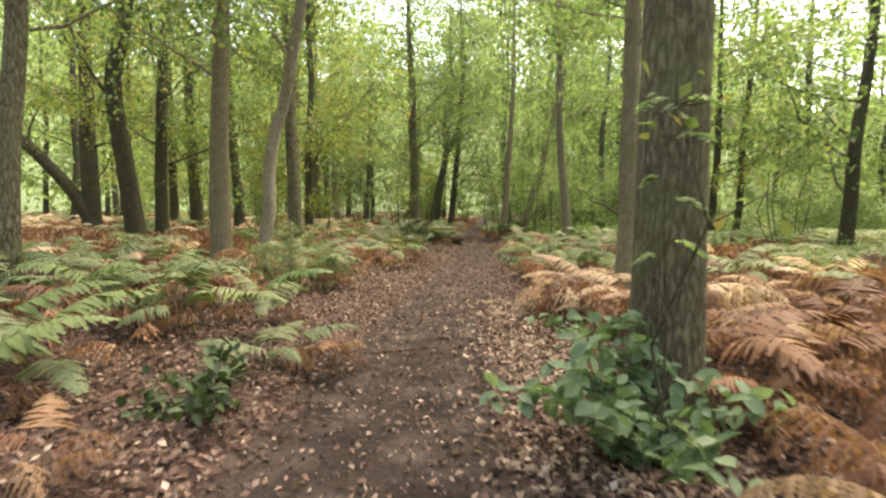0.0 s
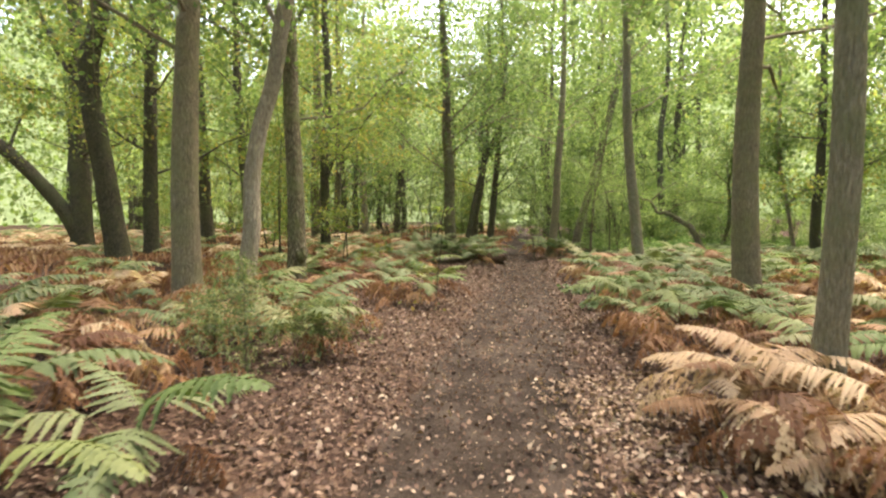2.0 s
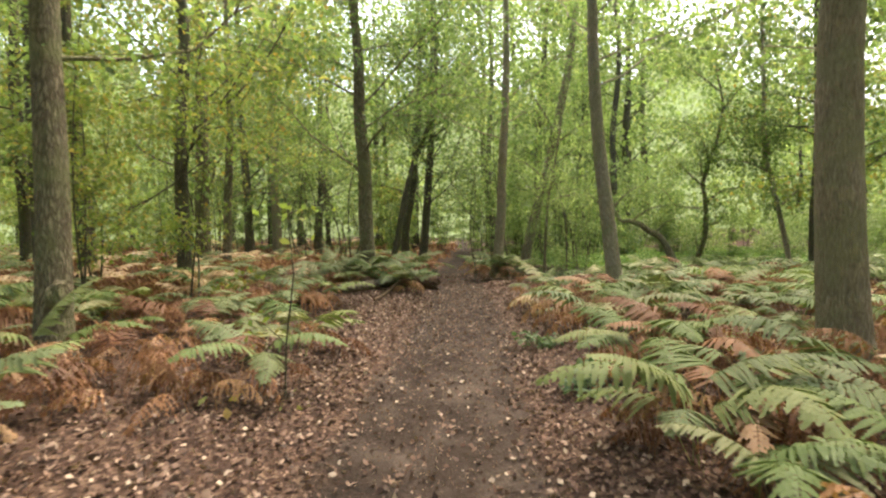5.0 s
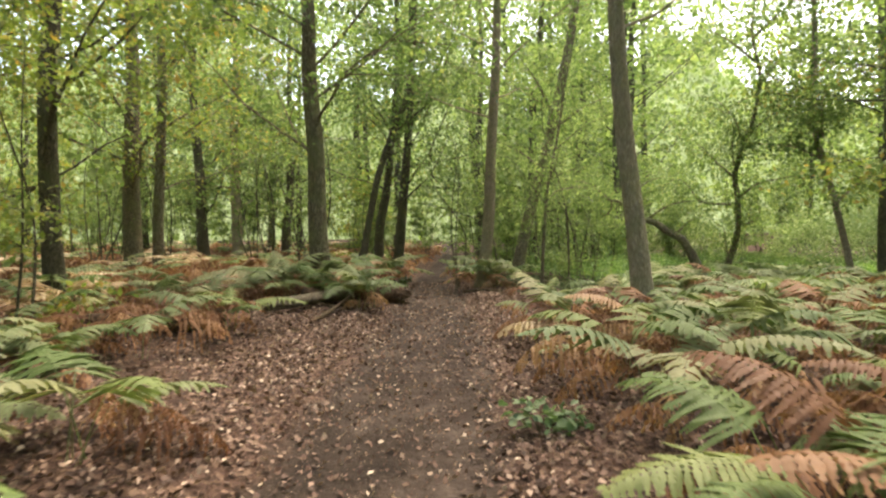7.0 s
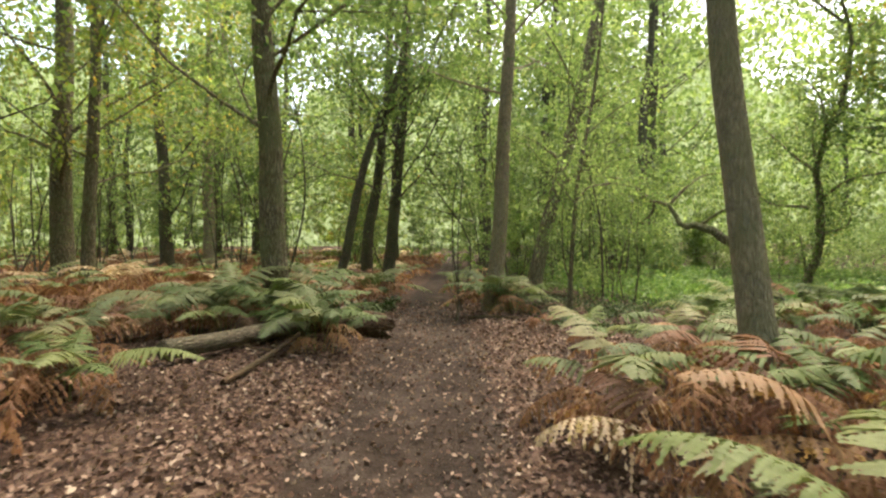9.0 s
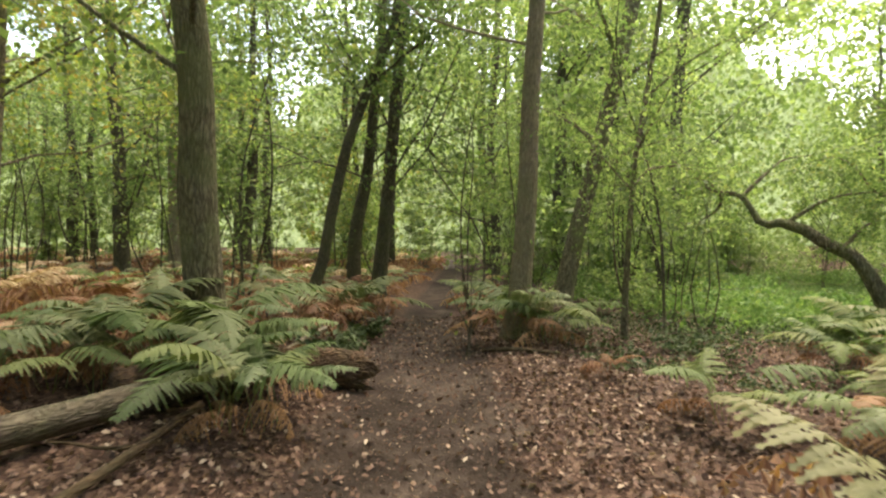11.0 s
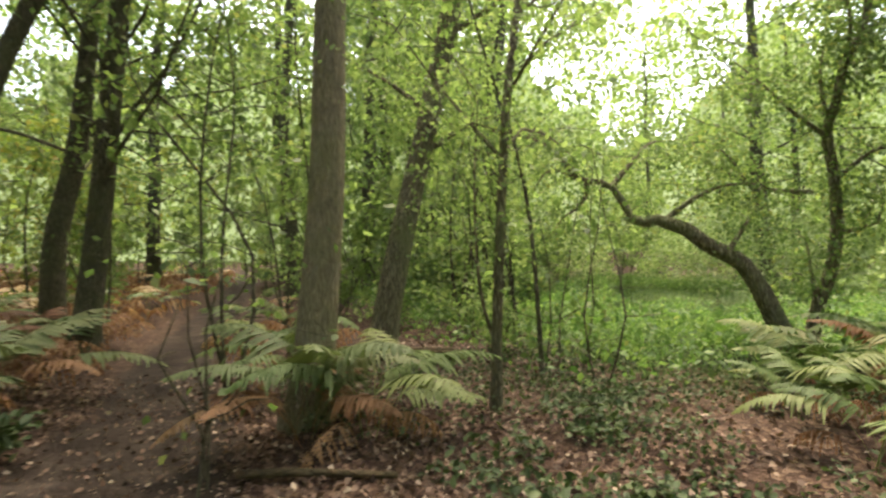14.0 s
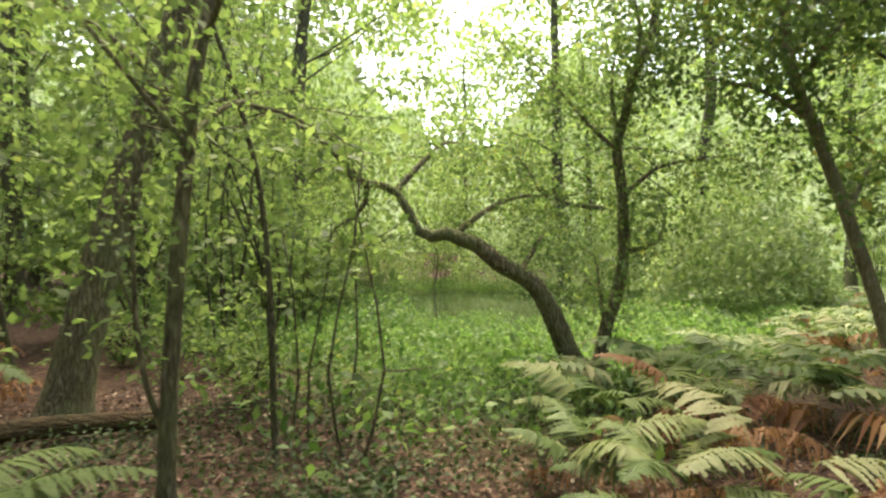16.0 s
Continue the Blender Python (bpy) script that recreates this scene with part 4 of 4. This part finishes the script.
def near_ferns():
    rng = np.random.default_rng(21)
    made, spots = 0, []
    for gy in np.arange(1.6, 30, 0.74):
        for gx in np.arange(-5.8, 7.4, 0.78):
            x, y = gx + rng.uniform(-0.32, 0.32), gy + rng.uniform(-0.32, 0.32)
            if not fern_room(x, y, rng):
                continue
            if any((x - q[0]) ** 2 + (y - q[1]) ** 2 < 0.12 for q in TREES):
                continue
            away = 0.5 * math.hypot(x - 3.2, y - 20.5) if x > 4.5 and y > 18.5 else abs(x - np.interp(y, PATH_Y, PATH_X)) + 0.16 * max(0, y - 22)
            spots.append((away, x, y, fern_kind(x, y, rng)))
    spots.sort()
    for _, x, y, kind in spots[:250]:
        big = 1.1 if kind == "green" else 1.0
        fern(x, y, kind, rng, rng.uniform(0.75, 1.1) * big, 5, {"green": "rust" if rng.uniform() < 0.6 else "lime", "lime": "green", "rust": "lime" if y > 14 else "rust", "tan": "rust"}[kind])
        made += 1
    REST.extend(spots[250:])
    for x, y, kind, s, extra in FERNS_START + FERNS_MIDDLE + FERNS_END:
        fern(x, y, kind, rng, s, 6, extra, True)
        made += 1


near_ferns()


def far_ferns():
    """The bracken carpet further out, joined by colour."""
    rng = np.random.default_rng(22)
    low = {"live": [frond(60 + k, "live", 9, False) for k in range(3)], "dead": [frond(70 + k, "dead", 8, False) for k in range(3)]}
    sets = {k: [] for k in FERN_FAR}
    mid = {"live": [frond(64 + k, "live", 13, False) for k in range(3)], "dead": [frond(74 + k, "dead", 18, False) for k in range(3)]}

    thatch = {"dead": [frond(84 + k, "dead", 12, True, 0.045) for k in range(3)]}

    def plant(x, y, kind, source, count, size=1.0):
        h = float(height(x, y))
        for q in range(count):
            v, f = source["dead" if kind == "rust" else "live"][int(rng.integers(0, 3))]
            a, s = rng.uniform(0, 6.28), rng.uniform(0.8, 1.25) * size
            c, d = math.cos(a) * s, math.sin(a) * s
            sets[kind].append((np.stack([v[:, 0] * c - v[:, 1] * d + x, v[:, 0] * d + v[:, 1] * c + y, v[:, 2] * s + h], 1), f))

    for _, x, y, kind in REST:
        plant(x, y, kind, mid, 6)
    for gy in np.arange(2.0, 30, 0.62):
        for gx in np.arange(-6, 7.6, 0.66):
            x, y = gx + rng.uniform(-0.3, 0.3), gy + rng.uniform(-0.3, 0.3)
            if fern_room(x, y, rng) and rng.uniform() < (0.5 if y < 8 and x < 0 else 0.85):
                plant(x, y, "rust", thatch, 2, 0.8)
    for gy in np.arange(2, 52, 0.85):
        for gx in np.arange(-30, 26, 0.85):
            x, y = gx + rng.uniform(-0.4, 0.4), gy + rng.uniform(-0.4, 0.4)
            if -5.9 < x < 7.5 and y < 30:
                continue
            if abs(x) > 0.9 * y + 6:
                continue
            if x > 0 and (y > 19.5 and x > 3 and (x < 7.4 or y > 22.6 + 0.1 * x)):
                continue
            if abs(x - np.interp(y, PATH_Y, PATH_X)) < (0.9 if y > 25 else 1.3) or rng.uniform() < 0.12 + 0.012 * max(0, y - 24):
                continue
            kind = fern_kind(x, y, rng)
            plant(x, y, kind, low, 4 if y < 30 else 3)
    for kind, chunks in sets.items():
        if chunks:
            tagged(new("bracken_carpet", mesh_np("bracken_carpet", *join(chunks), FERN_FAR[kind])), FERN_WORDS[kind].split(" with")[0] + " spreading far under the trees", "fern", kind="stuff")


far_ferns()


# ---------------------------------------------------------------- low plants
def low_bush(name, x, y, words, category, leaf, leaves, wide, tall, size, seed, stems=7):
    rng = np.random.default_rng(seed)
    t = thing(name, pose(x, y, float(height(x, y))), words, category)
    twigs = []
    for s in range(stems):
        a = rng.uniform(0, 6.28)
        q = limb_path((0, 0, -0.03), (math.cos(a) * wide, math.sin(a) * wide, tall * 1.3), math.hypot(wide, tall) * rng.uniform(0.6, 1.0), rng, 0.25, 0.1)
        part("stem", mesh_np("stem", *tube(q, np.linspace(0.007, 0.002, len(q)), 5), BARK_DARK, True), t)
        twigs.extend(q[2:])
    c = sprays(np.array(twigs), leaves, rng, 0.16, 0.04)
    c[:, 2] = np.maximum(c[:, 2], 0.03)
    part("leaves", mesh_np("leaves", *leaf_ovals(c, size, rng, 0.65, 0.62), leaf), t)


low_bush("oak_seedling", 1.12, 2.75, "bluish-green leafy oak seedling at the trunk's foot", "shrub", LEAF_BUSH, 480, 0.72, 0.6, 0.125, 31, 13)
low_bush("oak_seedling", 1.35, 5.7, "small green oak seedling among pale dead leaves", "shrub", LEAF_BUSH, 40, 0.35, 0.2, 0.09, 45, 5)
low_bush("oak_seedling", 1.15, 3.2, "tall thin leafy oak seedling before the trunk", "shrub", LEAF_BUSH, 90, 0.25, 1.15, 0.09, 32, 3)
low_bush("bramble", -1.7, 3.35, "dark green low bramble with ivy-like leaves", "shrub", LEAF_IVY, 260, 0.45, 0.28, 0.09, 33)
low_bush("bramble", 1.9, 12.2, "small green bramble among dead leaves", "shrub", LEAF_BUSH, 120, 0.35, 0.14, 0.09, 34)
low_bush("bramble", 1.7, 14.2, "small green bramble among dead leaves", "shrub", LEAF_BUSH, 120, 0.35, 0.14, 0.09, 35)
low_bush("bramble", 0.1, 22.6, "dark green bramble behind the log", "shrub", LEAF_IVY, 380, 0.5, 0.3, 0.09, 36)
low_bush("bramble", 0.3, 24.3, "dark bramble along the path's bank", "shrub", LEAF_IVY, 380, 0.5, 0.3, 0.09, 37)
low_bush("bramble", 3.5, 22.3, "low dark creeping plants on the leaf litter", "shrub", LEAF_IVY, 420, 0.7, 0.1, 0.06, 38, 10)
low_bush("bramble", 4.3, 21.6, "low dark creeping plants on the leaf litter", "shrub", LEAF_IVY, 420, 0.7, 0.1, 0.06, 39, 10)
low_bush("bramble", 4.6, 22.9, "low dark creeping plants before the meadow", "shrub", LEAF_IVY, 500, 0.8, 0.12, 0.06, 43, 10)


for k, (x, y) in enumerate([(5.2, 25.6), (5.7, 27.4), (4.7, 28.6), (6.5, 28.6)]):
    low_bush("hazel_bush", x, y, "loose leafy green hazel bush in the undergrowth", "shrub", LEAF_FAR, 420, 0.7, 1.25, 0.075, 140 + k, 8)


def rowan(x, y, tips):
    """A thin young rowan; each tip is the end of a drooping feathered leaf."""
    rng = np.random.default_rng(46)
    base = Vector((x, y, float(height(x, y))))
    t = thing("rowan_sapling", Matrix.Translation(base), "thin young rowan with drooping feathered leaves", "sapling")
    stem = curve_points([(0, 0, -0.05), (0.02, 0.03, 0.7), (-0.03, 0.0, 1.4), (0.02, 0.02, 2.1)], 0.1)
    part("stem", mesh_np("stem", *tube(stem, np.linspace(0.009, 0.003, len(stem)), 6), BARK_DARK, True), t)
    for tip in tips:
        end = np.array(tip) - np.array(base)
        i = int(np.argmin(abs(stem[:, 2] - end[2] - 0.05)))
        q = curve_points([stem[i], (stem[i] + end) / 2 + (0, 0, 0.05), end], 0.02)
        part("twig", mesh_np("twig", *tube(q, np.linspace(0.003, 0.0012, len(q)), 4), BARK_DARK, True), t)
        along = (end - stem[i]) / np.linalg.norm(end - stem[i])
        side = np.cross(along, (0, 0, 1.0))
        side /= np.linalg.norm(side)
        v, f = [], []
        for k in range(9):
            p = q[int(len(q) * (0.3 + 0.68 * k / 9))]
            for e in (-1, 1):
                d = side * e * 0.9 + along * 0.45 + np.array([0, 0, -0.25 + rng.normal(0, 0.1)])
                d /= np.linalg.norm(d)
                w = np.cross(d, (0, 0, 1.0)) * 0.017
                ln = 0.09 * (1 - 0.35 * abs(k - 4) / 4)
                n = len(v)
                v.extend([p, p + d * ln * 0.45 + w, p + d * ln, p + d * ln * 0.45 - w])
                f.append((n, n + 1, n + 2, n + 3))
        part("leaf", mesh_np("leaf", v, f, LEAF_FAR), t)


rowan(1.14, 2.7, [(0.93, 2.6, 1.95), (1.33, 2.6, 1.98), (1.24, 2.5, 1.8), (1.3, 2.65, 1.47), (0.96, 2.7, 1.2), (1.35, 2.7, 1.22), (1.02, 2.75, 1.6)])


def spruce(x, y, tall):
    rng = np.random.default_rng(44)
    t = thing("young_spruce", pose(x, y, float(height(x, y))), "small thin spruce with dull grey-green needles", "conifer")
    chunks, needles = [tube(np.array([(0, 0, -0.05), (0.01, 0, tall * 0.5), (0.0, 0.01, tall)]), [0.014, 0.01, 0.003], 7)], []
    for k in range(34):
        z = tall * (0.08 + 0.9 * k / 34)
        a = k * 2.4
        ln = 0.85 * (1 - 0.8 * k / 34) * rng.uniform(0.7, 1.1)
        q = limb_path((0, 0, z), (math.cos(a), math.sin(a), 0.12), ln, rng, 0.12, 0.08)
        chunks.append(tube(q, np.linspace(0.005, 0.0015, len(q)), 4))
        for s in range(46):
            i = rng.integers(0, len(q))
            needles.append(q[i] + rng.normal(0, 0.035, 3))
    part("stem", mesh_np("stem", *join(chunks), BARK, True), t)
    part("needles", mesh_np("needles", *leaf_quads(np.array(needles), 0.06, rng, 0.4, 0.22), NEEDLE), t)


spruce(-2.3, 7.7, 1.15)
spruce(-2.9, 8.3, 0.75)
spruce(-1.9, 8.6, 0.6)


def meadow():
    """Lush herbs before the pond."""
    rng = np.random.default_rng(51)
    n = 105000
    x, y = rng.uniform(4.6, 22, n), rng.uniform(21, 40, n)
    keep = (grassy(x, y) + 0.25 * (x > 4.6) * (y > 23.2) > rng.uniform(0, 1, n)) & (((x - 15.5) / 5.6) ** 2 + ((y - 32.5) / 4.8) ** 2 > 1)
    x, y = x[keep], y[keep]
    lump = 0.5 + 0.5 * np.sin(x * 2.3 + np.sin(y * 1.7)) * np.sin(y * 2.0 + 0.7)
    lump = lump * (0.6 + 0.4 * np.sin(x * 0.9 + 2) * np.sin(y * 0.8))
    z = height(x, y) + rng.uniform(0.02, 1, len(x)) ** 1.1 * (0.2 + 0.75 * lump)
    tagged(new("meadow_herbs", mesh_np("meadow_herbs", *leaf_quads(np.stack([x, y, z], 1), 0.095, rng, 0.5, 0.55), LEAF_HERB)), "bright green nettles and herbs before the pond", "herbs", kind="stuff")
    n = 26000
    x, y = rng.uniform(2.4, 9, n), rng.uniform(20.6, 25.5, n)
    lump = np.sin(x * 2.1 + 1.3 * np.sin(y * 1.9)) * np.sin(y * 2.6 + 0.4) + 0.4 * np.sin(5 * x + 3 * y)
    edge = smooth(22.2, 23.6, y + 0.3 * (x - 4)) * 0.7 + smooth(0.15, 0.9, lump) * smooth(2.6, 4.0, x)
    keep = edge > rng.uniform(0, 1, n) + 0.15
    x, y = x[keep], y[keep]
    z = height(x, y) + rng.uniform(0.01, 0.16, len(x))
    tagged(new("ground_ivy", mesh_np("ground_ivy", *leaf_quads(np.stack([x, y, z], 1), 0.042, rng, 0.55, 0.7), LEAF_IVY)), "dark green ground ivy creeping over dead leaves", "ivy", kind="stuff")
    n = 9000
    a, r = rng.uniform(0, 6.28, n), rng.uniform(0, 1, n) ** 0.5
    for k, (cx, cy, rx, ry, tall, leaf, words) in enumerate([(13, 40.5, 7, 2.5, 3.2, LEAF_PALE, "pale bushes across the pond"), (22, 34, 3, 6, 3.8, LEAF_PALE, "pale leafy bushes beyond the pond"), (9, 33.5, 2.2, 2.0, 2.0, LEAF_OAK, "leafy bushes by the pond"), (18.5, 25.8, 2.4, 2.2, 4.6, LEAF_PALE, "silvery pale leafy birch bush near the pond")]):
        bx, by = cx + rx * r * np.cos(a + k), cy + ry * r * np.sin(a + k)
        top = tall * np.sqrt(np.clip(1 - r * r, 0, 1)) * (0.75 + 0.25 * np.sin(3 * bx) * np.sin(2.7 * by)) + 0.3
        c = np.stack([bx, by, height(bx, by) + top * rng.uniform(0.15, 1, n) ** 0.6], 1) + rng.normal(0, 0.12, (n, 3))
        tagged(new("pond_bush", mesh_np("pond_bush", *leaf_quads(c, 0.16, rng, 0.35), leaf)), words, "bush", kind="stuff")


meadow()


# ---------------------------------------------------------------- logs and fallen wood
def fallen(name, points, r0, r1, words, category, mat, stubs=0, segs=14, ragged=0.0):
    rng = np.random.default_rng(int(abs(points[0][0]) * 100) + 5)
    foot = Vector((points[0][0], points[0][1], float(height(points[0][0], points[0][1]))))
    t = thing(name, Matrix.Translation(foot), words, category)
    p = curve_points([(x - foot.x, y - foot.y, float(height(x, y)) + z - foot.z) for x, y, z in points], 0.08)
    v, f = tube(p, np.linspace(r0, r1, len(p)), segs, 0.09 + ragged * 0.4, 9)
    if ragged:
        axis_way = (p[0] - p[3]) / np.linalg.norm(p[0] - p[3])
        ring = v[:segs * 3]
        pull = rng.uniform(-1.0, 0.7, segs) * ragged
        v[:segs] = ring[:segs] + axis_way * pull[:, None] + (p[0] - ring[:segs]) * rng.uniform(0.0, 0.45, segs)[:, None]
        v[segs:2 * segs] += axis_way * pull[:, None] * 0.5
        v[-2] = p[4]
        v[:len(p) * segs] += np.repeat(rng.normal(0, 0.012, (len(p), 3)), segs, 0) + rng.normal(0, 0.007, (len(p) * segs, 3))
    part("bark", mesh_np("bark", v, f, mat, True), t)
    for k in range(stubs):
        q = limb_path(p[rng.integers(2, len(p) - 2)], rng.normal(0, 1, 3) * (1, 1, 0.4) + (0, 0, 0.5), rng.uniform(0.2, 0.5), rng, 0.0, 0.1)
        part("branch_stub", mesh_np("branch_stub", *tube(q, np.linspace(r1 * 0.4 + 0.006, 0.006, len(q)), 6), mat, True), t)


fallen("log", [(0.62, 21.7, 0.15), (0.1, 21.65, 0.16), (-0.65, 21.3, 0.15), (-1.3, 20.6, 0.14)], 0.19, 0.14, "dark rotting log with a broken end beside the path", "log", ROT, 2, 24, 0.16)
fallen("log", [(-0.55, 21.05, 0.15), (-0.95, 20.4, 0.15), (-1.3, 19.8, 0.16), (-1.65, 19.25, 0.18)], 0.1, 0.11, "grey-brown fallen log in dead bracken", "log", LOG_BARK, 2, 18)
fallen("log", [(-2.0, 18.35, 0.12), (-2.5, 17.9, 0.13), (-3.4, 17.5, 0.14)], 0.13, 0.12, "dark fallen log with mossy bark", "log", ROT, 1, 18)
fallen("fallen_branch", [(-0.8, 18.65, 0.03), (-0.62, 19.3, 0.08), (-0.4, 20.05, 0.2)], 0.035, 0.025, "dark fallen branch leaning on a log", "branch", ROT, 2, 9)
fallen("fallen_branch", [(-0.4, 22.1, 0.1), (-0.2, 22.7, 0.22), (0.05, 23.2, 0.33)], 0.035, 0.025, "pale bare fallen branch", "branch", BARK_PALE, 1, 9)
fallen("stick", [(-0.78, 5.3, 0.01), (-0.5, 5.38, 0.02), (-0.18, 5.55, 0.012)], 0.012, 0.007, "thin dark stick lying across the path", "stick", ROT, 0, 6)
fallen("stick", [(1.95, 23.2, 0.05), (2.3, 22.9, 0.05), (2.8, 22.6, 0.03)], 0.03, 0.02, "dark stick beside the fern", "stick", ROT, 0, 8)
fallen("log", [(2.9, 25.9, 0.1), (3.6, 25.6, 0.12), (4.4, 25.2, 0.1)], 0.09, 0.07, "dark mossy log lying before the trunks", "log", ROT, 1, 12)
fallen("fallen_branch", [(3.6, 8.3, 0.35), (3.1, 8.2, 0.3)], 0.02, 0.014, "pale dead branch lying in bracken", "branch", BARK_PALE, 0, 7)


# ---------------------------------------------------------------- fallen leaves
def litter():
    rng = np.random.default_rng(61)
    n = 100000
    y = rng.uniform(0.5, 27, n)
    x = np.interp(y, PATH_Y, PATH_X) + rng.normal(0, 1, n) * np.where(rng.uniform(0, 1, n) < 0.62, 1.9, 4.0) + 1.2 * smooth(19, 21, y) * rng.uniform(0, 2, n)
    keep = (rng.uniform(0, 1, n) > 0.8 * trodden(x, y)) & (rng.uniform(0, 1, n) > 0.3 * smooth(3, 4.5, x) * smooth(20, 22, y)) & (rng.uniform(0, 1, n) > grassy(x, y))
    x, y = x[keep], y[keep]
    z = height(x, y) + rng.uniform(0.006, 0.03, len(x))
    tagged(new("leaf_litter", mesh_np("leaf_litter", *leaf_quads(np.stack([x, y, z], 1), 0.05, rng, 0.66, 0.7), LITTER)), "fallen brown and tan oak leaves", "leaves", kind="stuff")
    n = 5000
    x, y = 1.0 + rng.normal(0, 0.36, n), rng.uniform(1.5, 8.5, n)
    z = height(x, y) + rng.uniform(0.008, 0.03, n)
    tagged(new("pale_leaf_litter", mesh_np("pale_leaf_litter", *leaf_quads(np.stack([x, y, z], 1), 0.058, rng, 0.66, 0.66), LITTER_PALE)), "pale tan fallen leaves along the path's edge", "leaves", kind="stuff")
    n = 15000
    y = rng.uniform(1.0, 24, n)
    x = np.interp(y, PATH_Y, PATH_X) + rng.normal(0, 0.62, n)
    z = height(x, y) + rng.uniform(0.002, 0.01, n)
    tagged(new("leaf_crumbs", mesh_np("leaf_crumbs", *leaf_quads(np.stack([x, y, z], 1), 0.017, rng, 0.6, 0.8), LITTER)), "trodden crumbs of dead leaves on the path", "leaves", kind="stuff")


litter()
